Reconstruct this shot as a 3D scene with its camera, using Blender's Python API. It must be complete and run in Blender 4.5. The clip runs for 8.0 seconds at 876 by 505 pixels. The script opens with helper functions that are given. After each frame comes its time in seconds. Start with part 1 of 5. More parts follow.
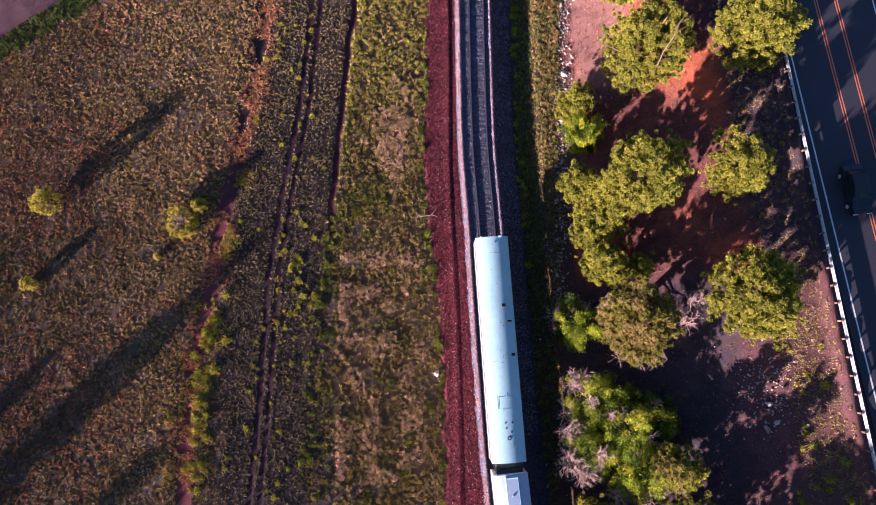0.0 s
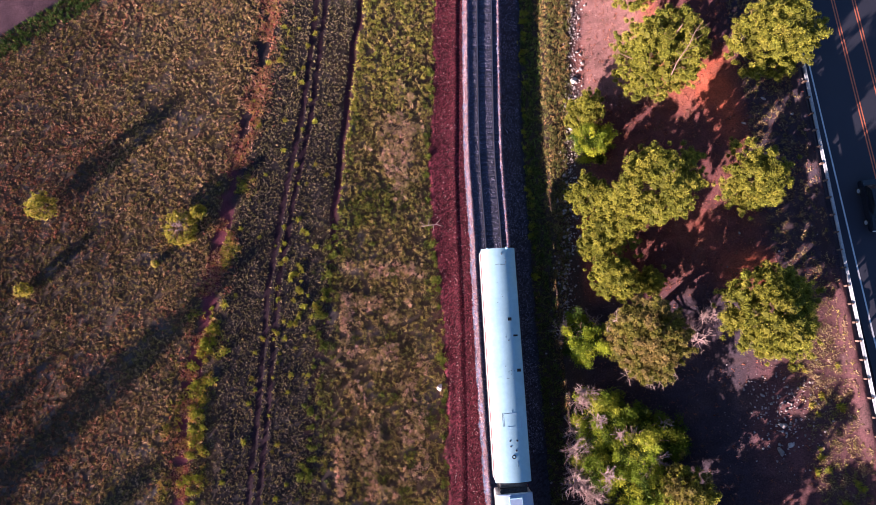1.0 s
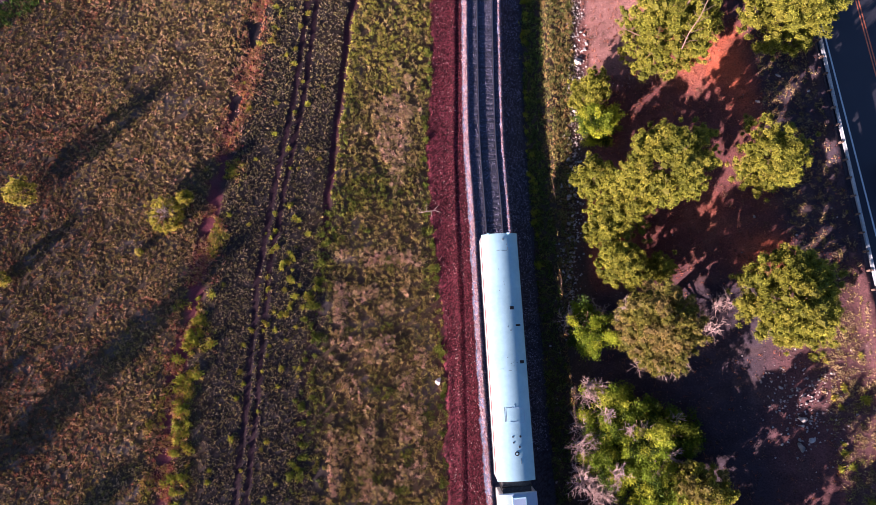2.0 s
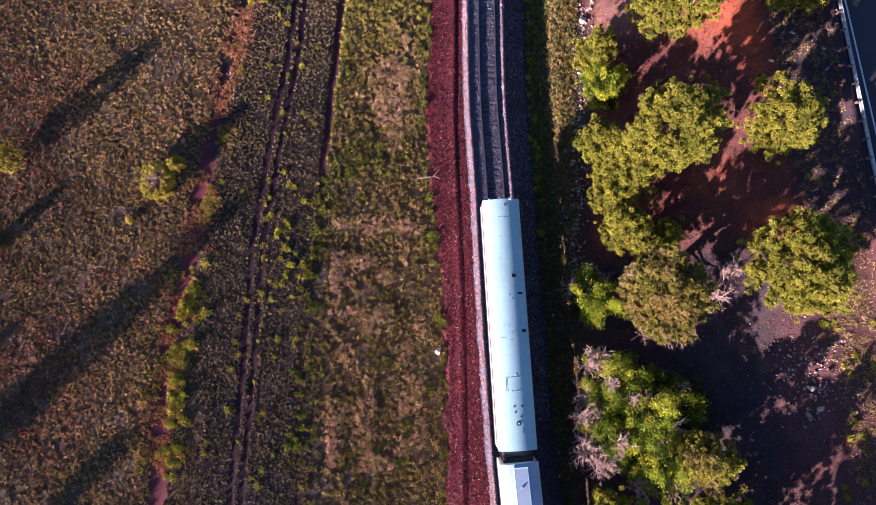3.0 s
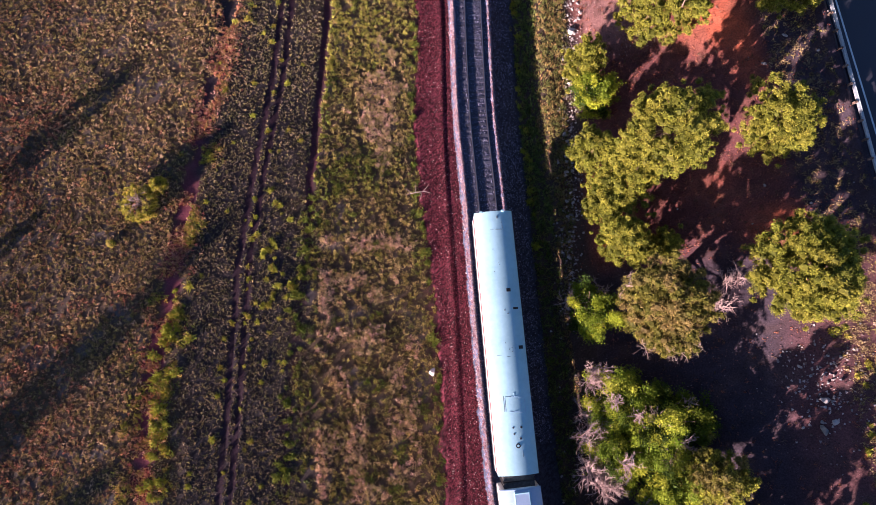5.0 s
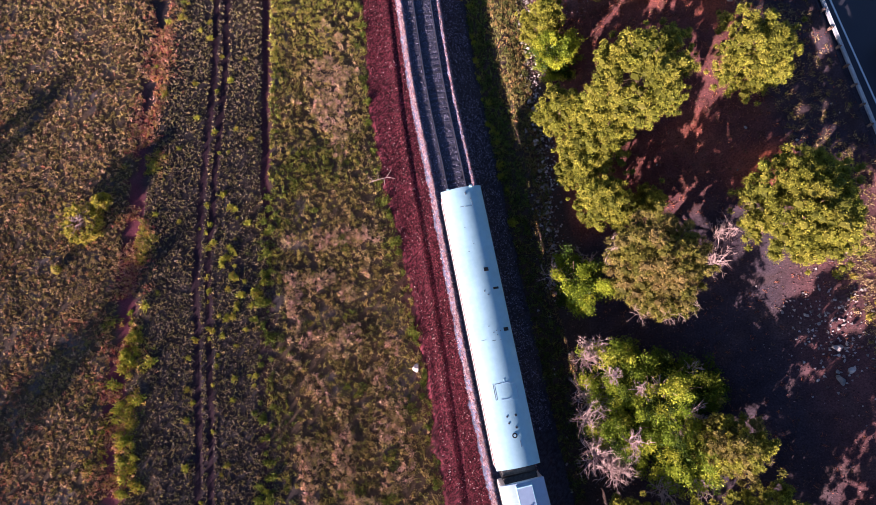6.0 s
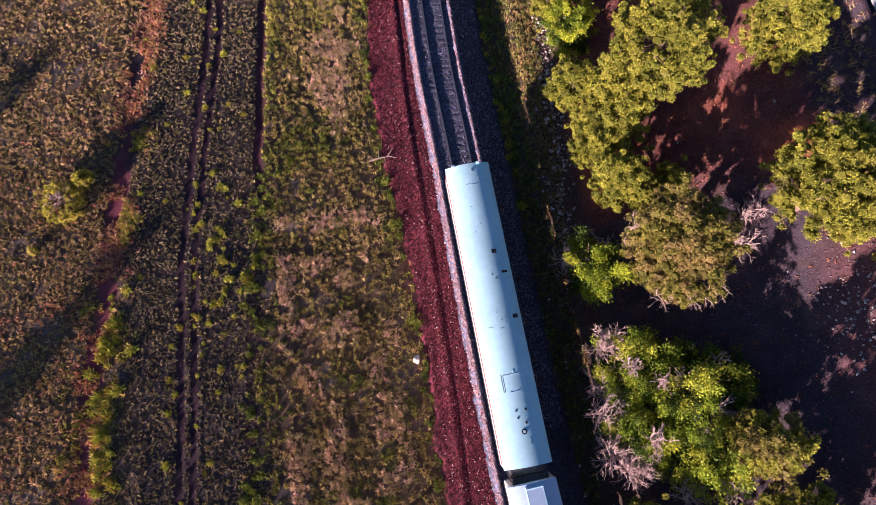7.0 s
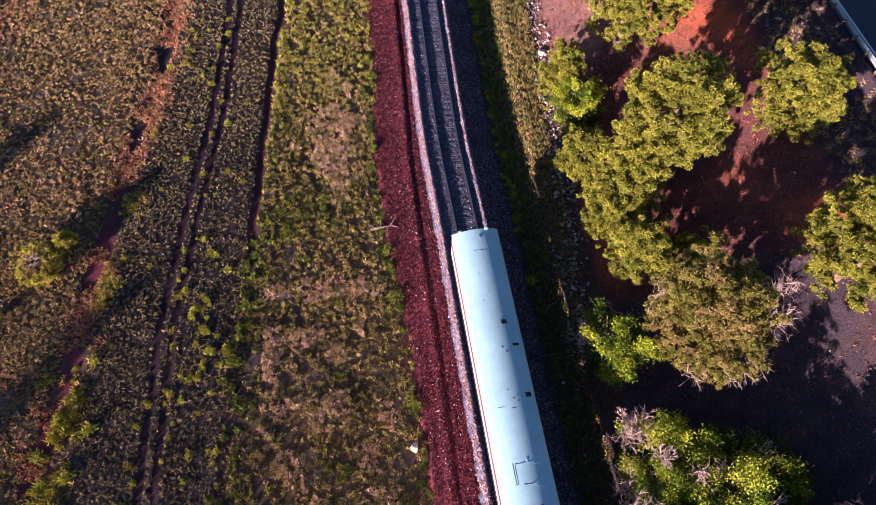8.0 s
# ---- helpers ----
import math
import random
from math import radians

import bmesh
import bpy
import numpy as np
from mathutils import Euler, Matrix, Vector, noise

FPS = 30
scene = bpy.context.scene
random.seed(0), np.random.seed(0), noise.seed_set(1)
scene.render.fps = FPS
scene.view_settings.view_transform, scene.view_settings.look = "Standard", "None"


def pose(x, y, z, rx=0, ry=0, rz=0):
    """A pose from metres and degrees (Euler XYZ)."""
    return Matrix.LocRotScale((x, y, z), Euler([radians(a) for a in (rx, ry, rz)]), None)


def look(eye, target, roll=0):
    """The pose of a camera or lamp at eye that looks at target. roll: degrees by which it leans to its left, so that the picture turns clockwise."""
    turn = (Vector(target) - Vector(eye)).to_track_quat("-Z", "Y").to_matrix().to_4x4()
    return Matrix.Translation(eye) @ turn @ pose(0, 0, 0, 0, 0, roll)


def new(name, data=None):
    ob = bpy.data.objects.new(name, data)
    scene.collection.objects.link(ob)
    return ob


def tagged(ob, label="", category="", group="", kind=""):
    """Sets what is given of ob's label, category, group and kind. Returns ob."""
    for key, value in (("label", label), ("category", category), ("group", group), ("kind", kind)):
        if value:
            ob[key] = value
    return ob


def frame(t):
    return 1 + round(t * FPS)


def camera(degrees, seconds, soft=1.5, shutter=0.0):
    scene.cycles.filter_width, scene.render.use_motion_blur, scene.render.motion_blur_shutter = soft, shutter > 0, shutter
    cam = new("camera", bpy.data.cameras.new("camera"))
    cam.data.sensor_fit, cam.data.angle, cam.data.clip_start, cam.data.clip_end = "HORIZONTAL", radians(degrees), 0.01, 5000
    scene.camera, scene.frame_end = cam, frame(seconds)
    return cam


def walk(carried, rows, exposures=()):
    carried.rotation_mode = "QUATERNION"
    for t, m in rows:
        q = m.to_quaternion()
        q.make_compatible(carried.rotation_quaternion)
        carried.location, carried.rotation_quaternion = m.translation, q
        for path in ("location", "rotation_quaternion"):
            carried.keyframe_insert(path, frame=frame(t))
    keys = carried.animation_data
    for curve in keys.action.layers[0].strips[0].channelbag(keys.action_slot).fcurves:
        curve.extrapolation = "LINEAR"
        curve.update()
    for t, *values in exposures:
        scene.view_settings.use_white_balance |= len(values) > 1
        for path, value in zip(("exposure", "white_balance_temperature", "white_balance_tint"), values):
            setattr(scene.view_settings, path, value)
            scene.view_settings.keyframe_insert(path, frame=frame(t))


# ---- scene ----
cam = camera(75.0, 8.0, soft=0.3)
PATH = [
    (0, (0.000, 0.000, 56.403), (0.112, 3.428, 36.699), 1.31),
    (0.5, (-0.099, 1.416, 56.246), (-0.079, 4.802, 36.535), 0.66),
    (1, (-0.184, 1.272, 55.156), (-0.159, 4.696, 35.451), 0.56),
    (1.5, (-0.093, 0.499, 53.681), (-0.083, 4.032, 33.995), 0.24),
    (2.8, (0.108, -0.580, 50.712), (0.119, 3.192, 31.071), 0.18),
    (3, (0.077, -0.728, 50.612), (0.077, 2.166, 30.822), -0.05),
    (3.5, (0.270, -0.809, 50.328), (0.222, 1.290, 30.439), -1.30),
    (4, (0.261, -0.811, 50.429), (0.234, 2.370, 30.684), -0.64),
    (4.5, (0.072, -0.991, 50.135), (0.121, 2.767, 30.492), 0.49),
    (4.7, (0.166, -1.103, 49.703), (0.181, 2.669, 30.062), -0.14),
    (5.8, (2.291, -2.451, 45.801), (2.518, 1.625, 26.222), -3.79),
    (6, (2.281, -2.670, 45.147), (2.600, 1.428, 25.574), -3.49),
    (6.5, (2.171, -3.300, 43.442), (2.605, 0.950, 23.903), -2.88),
    (7, (1.941, -4.043, 41.634), (2.241, 0.456, 22.149), -3.60),
    (7.5, (1.589, -4.899, 39.724), (2.008, 0.506, 20.473), -2.12),
    (7.6, (1.504, -5.084, 39.330), (2.041, 1.540, 20.466), -1.55),
    (7.8, (1.319, -5.467, 38.530), (2.122, 2.581, 20.238), -0.41),
    (8, (1.116, -5.869, 37.713), (2.011, 2.365, 19.508), 0.03),
]
walk(cam, [(t, look(eye, target, roll)) for t, eye, target, roll in PATH],
     exposures=[(0.0, 2.12, 4760, 22), (6.0, 2.11, 4740, 22), (8.0, 1.86, 4760, 22)])

# ---- sky and sun: a low, warm sun over the open field ----
SUN_EL = radians(9.0)
world = bpy.data.worlds.new("world")
scene.world = world
world.use_nodes = True
sky = world.node_tree.nodes.new("ShaderNodeTexSky")
sky.sky_type, sky.sun_disc = "NISHITA", False
sky.sun_elevation, sky.sun_rotation = SUN_EL, radians(225)
background = world.node_tree.nodes["Background"]
background.inputs["Strength"].default_value = 0.034
world.node_tree.links.new(sky.outputs["Color"], background.inputs["Color"])
sun_data = bpy.data.lights.new("sun", "SUN")
sun_data.energy, sun_data.angle, sun_data.color = 5.6, radians(0.53), (1.0, 0.68, 0.42)
sun = new("sun", sun_data)
to_sun = Vector((-0.707 * math.cos(SUN_EL), -0.707 * math.cos(SUN_EL), math.sin(SUN_EL)))
sun.matrix_world = look(to_sun * 200, (0, 0, 0))

# ---- materials ----
RNG = np.random.default_rng(7)


def material(name, build):
    m = bpy.data.materials.new(name)
    m.use_nodes = True
    build(m.node_tree, m.node_tree.nodes, m.node_tree.links, m.node_tree.nodes["Principled BSDF"])
    return m


def noise_node(nodes, links, scale, detail=5.0, rough=0.6, where=None):
    n = nodes.new("ShaderNodeTexNoise")
    n.inputs["Scale"].default_value, n.inputs["Detail"].default_value = scale, detail
    n.inputs["Roughness"].default_value = rough
    if where is None:
        where = nodes.new("ShaderNodeNewGeometry").outputs["Position"]
    links.new(where, n.inputs["Vector"])
    return n.outputs["Fac"]


def mix_node(nodes, links, fac, a, b, mode="MIX"):
    m = nodes.new("ShaderNodeMix")
    m.data_type, m.blend_type = "RGBA", mode
    for key, v in ((0, fac), (6, a), (7, b)):
        if isinstance(v, (int, float)):
            m.inputs[key].default_value = v
        elif isinstance(v, tuple):
            m.inputs[key].default_value = (*v, 1)
        else:
            links.new(v, m.inputs[key])
    return m.outputs[2]


def ramp_node(nodes, links, fac, stops):
    r = nodes.new("ShaderNodeValToRGB")
    while len(r.color_ramp.elements) < len(stops):
        r.color_ramp.elements.new(0.5)
    for e, (p, c) in zip(r.color_ramp.elements, stops):
        e.position, e.color = p, (*c, 1)
    links.new(fac, r.inputs["Fac"])
    return r.outputs["Color"]


def bump_node(nodes, links, height, strength, distance, p):
    b = nodes.new("ShaderNodeBump")
    b.inputs["Strength"].default_value, b.inputs["Distance"].default_value = strength, distance
    links.new(height, b.inputs["Height"])
    links.new(b.outputs["Normal"], p.inputs["Normal"])


def mottled(name, stops, scale=6.0, big=0.5, dark=0.6, rough=0.85, bump=0.3, dist=0.03, metal=0.0, spec=0.3, island=False):
    """Two scales of noise: grain through a ramp, and broad stains over it."""
    def build(tree, nodes, links, p):
        fac = noise_node(nodes, links, scale)
        col = ramp_node(nodes, links, fac, stops)
        stain = ramp_node(nodes, links, noise_node(nodes, links, big, 4), [(0.35, (dark,) * 3), (0.65, (1.0,) * 3)])
        col = mix_node(nodes, links, 1.0, col, stain, "MULTIPLY")
        if island:
            r = nodes.new("ShaderNodeObjectInfo").outputs["Random"]
            tone = ramp_node(nodes, links, r, [(0.0, (0.6,) * 3), (1.0, (1.25,) * 3)])
            col = mix_node(nodes, links, 1.0, col, tone, "MULTIPLY")
        links.new(col, p.inputs["Base Color"])
        p.inputs["Roughness"].default_value, p.inputs["Metallic"].default_value = rough, metal
        p.inputs["Specular IOR Level"].default_value = spec
        if bump:
            bump_node(nodes, links, fac, bump, dist, p)
    return material(name, build)


def leafy(name, glow=0.3, rough=0.65):
    """Foliage: the plant's own colour from 'col', partly shining through."""
    def build(tree, nodes, links, p):
        a = nodes.new("ShaderNodeAttribute")
        a.attribute_name = "col"
        col = mix_node(nodes, links, 0.5, a.outputs["Color"],
                       ramp_node(nodes, links, noise_node(nodes, links, 2.5), [(0.3, (0.55,) * 3), (0.7, (1.3,) * 3)]), "MULTIPLY")
        links.new(col, p.inputs["Base Color"])
        p.inputs["Roughness"].default_value = rough
        p.inputs["Specular IOR Level"].default_value = 0.15
        t = nodes.new("ShaderNodeBsdfTranslucent")
        links.new(col, t.inputs["Color"])
        m = nodes.new("ShaderNodeMixShader")
        m.inputs[0].default_value = glow
        links.new(p.outputs[0], m.inputs[1])
        links.new(t.outputs[0], m.inputs[2])
        links.new(m.outputs[0], nodes["Material Output"].inputs["Surface"])
    return material(name, build)


def gravelly(name, rough=0.9, bump=0.5, fine=22.0):
    def build(tree, nodes, links, p):
        a = nodes.new("ShaderNodeAttribute")
        a.attribute_name = "col"
        fac = noise_node(nodes, links, fine, 3, 0.7)
        col = mix_node(nodes, links, 1.0, a.outputs["Color"], ramp_node(nodes, links, fac, [(0.3, (0.45,) * 3), (0.72, (1.5,) * 3)]), "MULTIPLY")
        links.new(col, p.inputs["Base Color"])
        p.inputs["Roughness"].default_value = rough
        p.inputs["Specular IOR Level"].default_value = 0.2
        bump_node(nodes, links, fac, bump, 0.05, p)
    return material(name, build)


M_GROUND = gravelly("earth", bump=0.6, fine=9.0)
M_CINDER = gravelly("red_cinder", bump=0.7, fine=16.0)
M_BALLAST = gravelly("ballast_stone", bump=0.6, fine=18.0)
M_GRASS = leafy("dry_grass", 0.12)
M_LEAF = leafy("leaf", 0.25, 0.5)
M_NEEDLE = leafy("needle", 0.25, 0.6)
M_BARK = mottled("bark", [(0.3, (0.10, 0.06, 0.045)), (0.7, (0.30, 0.19, 0.13))], 14, 1.5, 0.6, bump=0.6)
M_DEADWOOD = mottled("dead_wood", [(0.3, (0.34, 0.23, 0.22)), (0.7, (0.60, 0.43, 0.40))], 9, 2, 0.7, bump=0.3)
M_ROCK = mottled("pale_rock", [(0.3, (0.36, 0.30, 0.29)), (0.7, (0.58, 0.51, 0.49))], 5, 1.2, 0.6, bump=0.5, island=True)
M_ASPHALT = mottled("asphalt", [(0.3, (0.034, 0.034, 0.052)), (0.7, (0.046, 0.046, 0.066))], 30, 0.15, 0.85, rough=0.75, bump=0.15, dist=0.01)
M_WHITE_LINE = mottled("white_road_paint", [(0.3, (0.62, 0.63, 0.66)), (0.7, (0.80, 0.80, 0.82))], 12, 1, 0.8, rough=0.7, bump=0.1)
M_YELLOW_LINE = mottled("yellow_road_paint", [(0.3, (0.62, 0.17, 0.08)), (0.7, (0.78, 0.24, 0.11))], 12, 1, 0.8, rough=0.7, bump=0.1)
M_STEEL = mottled("galvanised_steel", [(0.3, (0.42, 0.44, 0.48)), (0.7, (0.62, 0.64, 0.68))], 8, 0.6, 0.8, rough=0.5, bump=0.05, metal=0.4)
M_POST = mottled("post_wood", [(0.3, (0.15, 0.09, 0.07)), (0.7, (0.30, 0.20, 0.15))], 14, 2, 0.7, bump=0.4, island=True)
M_RAIL = mottled("rail_steel", [(0.3, (0.045, 0.036, 0.046)), (0.7, (0.09, 0.075, 0.09))], 18, 1, 0.7, rough=0.5, bump=0.1, metal=0.5)
M_RAIL_TOP = mottled("worn_rail_top", [(0.3, (0.22, 0.22, 0.26)), (0.7, (0.36, 0.36, 0.40))], 18, 1, 0.8, rough=0.3, bump=0.02, metal=0.9)
M_TIE = mottled("tie_wood", [(0.3, (0.055, 0.055, 0.085)), (0.7, (0.12, 0.118, 0.17))], 16, 2, 0.6, bump=0.5, island=True)
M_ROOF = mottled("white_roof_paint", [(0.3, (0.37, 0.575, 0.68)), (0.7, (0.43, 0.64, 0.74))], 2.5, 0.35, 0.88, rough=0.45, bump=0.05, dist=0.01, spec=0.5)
M_ROOF_B = mottled("grey_roof_paint", [(0.3, (0.36, 0.45, 0.64)), (0.7, (0.42, 0.52, 0.70))], 2.5, 0.3, 0.85, rough=0.42, bump=0.05, dist=0.01, spec=0.5)
M_SIDE = mottled("pale_side_paint", [(0.3, (0.60, 0.58, 0.58)), (0.7, (0.74, 0.72, 0.72))], 3, 0.5, 0.8, rough=0.4, bump=0.03)
M_RED = mottled("red_stripe_paint", [(0.3, (0.24, 0.025, 0.03)), (0.7, (0.34, 0.04, 0.045))], 4, 0.6, 0.75, rough=0.4, bump=0.03)
M_DARK = mottled("dark_underframe", [(0.3, (0.02, 0.02, 0.024)), (0.7, (0.06, 0.055, 0.06))], 8, 1, 0.7, rough=0.7, bump=0.2)
M_VENT = mottled("grey_vent_metal", [(0.3, (0.16, 0.20, 0.24)), (0.7, (0.34, 0.38, 0.42))], 10, 1, 0.7, rough=0.5, bump=0.1, metal=0.3)
M_CARPAINT = mottled("dark_car_paint", [(0.3, (0.012, 0.014, 0.022)), (0.7, (0.02, 0.022, 0.032))], 3, 0.5, 0.8, rough=0.18, bump=0.0, spec=0.6)
M_TYRE = mottled("tyre_rubber", [(0.3, (0.015, 0.015, 0.016)), (0.7, (0.03, 0.03, 0.03))], 20, 2, 0.8, bump=0.2)


def glassy(tree, nodes, links, p):
    p.inputs["Base Color"].default_value = (0.02, 0.025, 0.03, 1)
    p.inputs["Roughness"].default_value = 0.041
    p.inputs["Transmission Weight"].default_value = 0.4


M_GLASS = material("dark_glass", glassy)


# ---- geometry helpers ----
def blend(a, b, x):
    s = np.clip((x - a) / (b - a), 0, 1)
    return s * s * (3 - 2 * s)


LATTICE = np.random.default_rng(3).random((257, 257))


def lumps(x, y, size, seed=0):
    """Smooth noise from 0 to 1 with lumps of a size in metres."""
    u, v = x / size + 37.3 * seed + 900.0, y / size + 91.7 * seed + 900.0
    i, j = np.floor(u).astype(int), np.floor(v).astype(int)
    a, b = u - i, v - j
    a, b = a * a * (3 - 2 * a), b * b * (3 - 2 * b)
    i0, i1, j0, j1 = i % 256, (i + 1) % 256, j % 256, (j + 1) % 256
    return (LATTICE[i0, j0] * (1 - a) + LATTICE[i1, j0] * a) * (1 - b) + (LATTICE[i0, j1] * (1 - a) + LATTICE[i1, j1] * a) * b


def part(name, bm, mat, parent=None, label=""):
    """Links a bmesh (or a mesh) as one object under a thing or a part."""
    if isinstance(bm, bmesh.types.BMesh):
        me = bpy.data.meshes.new(name)
        bm.to_mesh(me)
        bm.free()
    else:
        me = bm
    if mat and not me.materials:
        me.materials.append(mat)
    ob = new(name, me)
    if parent:
        ob.parent = parent
    if label:
        ob["label"] = label
    return ob


def thing(name, m, label, category, group="", kind=""):
    ob = new(name)
    ob.empty_display_size = 0.3
    ob.matrix_world = m
    return tagged(ob, label, category, group, kind)


ICO = bmesh.new()
bmesh.ops.create_icosphere(ICO, subdivisions=1, radius=1.0)
ICO_V = np.array([tuple(v.co) for v in ICO.verts])
ICO_F = np.array([[v.index for v in f.verts] for f in ICO.faces])
ICO.free()


def solid_mesh(name, v, f, col, smooth):
    """A mesh of triangles with a colour at each vertex."""
    me = bpy.data.meshes.new(name)
    me.vertices.add(len(v))
    me.vertices.foreach_set("co", v.astype(np.float32).ravel())
    me.loops.add(3 * len(f))
    me.loops.foreach_set("vertex_index", f.astype(np.int32).ravel())
    me.polygons.add(len(f))
    me.polygons.foreach_set("loop_start", np.arange(0, 3 * len(f), 3, dtype=np.int32))
    me.polygons.foreach_set("use_smooth", smooth)
    me.update(calc_edges=True)
    a = me.attributes.new("col", "FLOAT_COLOR", "POINT")
    a.data.foreach_set("color", np.c_[col, np.ones(len(v))].astype(np.float32).ravel())
    return me


def needle_pads(name, c, out, r, col, n, rng, length=0.14, width=0.04, flat=0.7):
    """Pads of needles: each an uneven core, darkened for inner shade, bristling with n short needles, thickest on its
    upper side.
    """
    k = len(c)
    v = c[:, None] + ICO_V[None] * rng.uniform(0.45, 0.8, (k, 12, 1)) * r[:, None, None] * (1, 1, flat)
    f = (ICO_F[None] + 12 * np.arange(k)[:, None, None]).reshape(-1, 3)
    d = rng.normal(size=(k, n, 3)) + 0.5 * out[:, None]
    d /= np.linalg.norm(d, axis=2, keepdims=True)
    base = c[:, None] + d * r[:, None, None] * rng.uniform(0.55, 1.0, (k, n, 1)) * (1, 1, flat)
    way = d + (0, 0, 0.25) + 0.45 * rng.normal(size=d.shape)
    way /= np.linalg.norm(way, axis=2, keepdims=True)
    s = np.cross(way, rng.normal(size=d.shape))
    s /= np.linalg.norm(s, axis=2, keepdims=True) + 1e-9
    w = width * rng.uniform(0.7, 1.3, (k, n, 1)) / 2
    nv = np.stack([base - s * w, base + s * w, base + way * length * rng.uniform(0.7, 1.3, (k, n, 1))], 2).reshape(-1, 3)
    nf = np.arange(len(nv)).reshape(-1, 3) + 12 * k
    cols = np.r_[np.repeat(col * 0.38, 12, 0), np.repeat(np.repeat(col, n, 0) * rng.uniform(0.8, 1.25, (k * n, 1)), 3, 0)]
    return solid_mesh(name, np.r_[v.reshape(-1, 3), nv], np.r_[f, nf], cols, np.zeros(len(f) + len(nf), bool))


def tri_mesh(name, v, col):
    """A mesh of loose triangles (n, 3, 3) with one colour (n, 3) each."""
    n = len(v)
    me = bpy.data.meshes.new(name)
    me.vertices.add(3 * n)
    me.vertices.foreach_set("co", v.astype(np.float32).ravel())
    me.loops.add(3 * n)
    me.loops.foreach_set("vertex_index", np.arange(3 * n, dtype=np.int32))
    me.polygons.add(n)
    me.polygons.foreach_set("loop_start", np.arange(0, 3 * n, 3, dtype=np.int32))
    me.update(calc_edges=True)
    a = me.attributes.new("col", "FLOAT_COLOR", "POINT")
    a.data.foreach_set("color", np.repeat(np.c_[col, np.ones(n)], 3, 0).astype(np.float32).ravel())
    return me


def grid_mesh(name, x, y, z, col):
    """A smooth sheet over 2D arrays, with one colour at each vertex."""
    rows, cols = x.shape
    n = rows * cols
    k = np.arange(n).reshape(rows, cols)
    quads = np.stack([k[:-1, :-1], k[:-1, 1:], k[1:, 1:], k[1:, :-1]], -1).reshape(-1, 4)
    me = bpy.data.meshes.new(name)
    me.vertices.add(n)
    me.vertices.foreach_set("co", np.stack([x, y, z], -1).astype(np.float32).ravel())
    me.loops.add(4 * len(quads))
    me.loops.foreach_set("vertex_index", quads.astype(np.int32).ravel())
    me.polygons.add(len(quads))
    me.polygons.foreach_set("loop_start", np.arange(0, 4 * len(quads), 4, dtype=np.int32))
    me.polygons.foreach_set("use_smooth", np.ones(len(quads), dtype=bool))
    me.update(calc_edges=True)
    a = me.attributes.new("col", "FLOAT_COLOR", "POINT")
    a.data.foreach_set("color", np.c_[col.reshape(n, 3), np.ones(n)].astype(np.float32).ravel())
    return me


def box(bm, sx, sy, sz, m=Matrix(), bevel=0.0):
    vs = bmesh.ops.create_cube(bm, size=1.0, matrix=m @ Matrix.Diagonal((sx, sy, sz, 1)))["verts"]
    if bevel:
        edges = list({e for v in vs for e in v.link_edges})
        bmesh.ops.bevel(bm, geom=edges, offset=bevel, segments=2, affect="EDGES", profile=0.6)
    return bm


def boxed(sx, sy, sz, m=Matrix(), bevel=0.0):
    return box(bmesh.new(), sx, sy, sz, m, bevel)


def tube(bm, points, radii, sides=6):
    """A tapering round bar through points."""
    rings = []
    for i, p in enumerate(points):
        p = Vector(p)
        d = (Vector(points[min(i + 1, len(points) - 1)]) - Vector(points[max(i - 1, 0)])).normalized()
        a = d.orthogonal().normalized()
        b = d.cross(a)
        rings.append([bm.verts.new(p + radii[i] * (math.cos(2 * math.pi * k / sides) * a + math.sin(2 * math.pi * k / sides) * b)) for k in range(sides)])
    for r, s in zip(rings, rings[1:]):
        for k in range(sides):
            bm.faces.new((r[k], r[(k + 1) % sides], s[(k + 1) % sides], s[k]))
    bm.faces.new(rings[-1])
    bm.faces.new(rings[0][::-1])
    return bm


def disc(r, depth, m=Matrix(), sides=20, bevel=0.0):
    bm = bmesh.new()
    bmesh.ops.create_cone(bm, cap_ends=True, segments=sides, radius1=r, radius2=r, depth=depth, matrix=m)
    if bevel:
        bmesh.ops.bevel(bm, geom=[e for e in bm.edges if len(e.link_faces) == 2 and any(len(f.verts) > 4 for f in e.link_faces)],
                        offset=bevel, segments=2, affect="EDGES")
    return bm


def extruded(profile, y0, y1, steps=1):
    """A closed profile of (x, z) pairs drawn out along y, with end caps."""
    bm = bmesh.new()
    rings = [[bm.verts.new((x, y0 + (y1 - y0) * i / steps, z)) for x, z in profile] for i in range(steps + 1)]
    n = len(profile)
    for r, s in zip(rings, rings[1:]):
        for k in range(n):
            bm.faces.new((r[k], s[k], s[(k + 1) % n], r[(k + 1) % n]))
    bm.faces.new(rings[0])
    bm.faces.new(rings[-1][::-1])
    bmesh.ops.recalc_face_normals(bm, faces=bm.faces)
    return bm


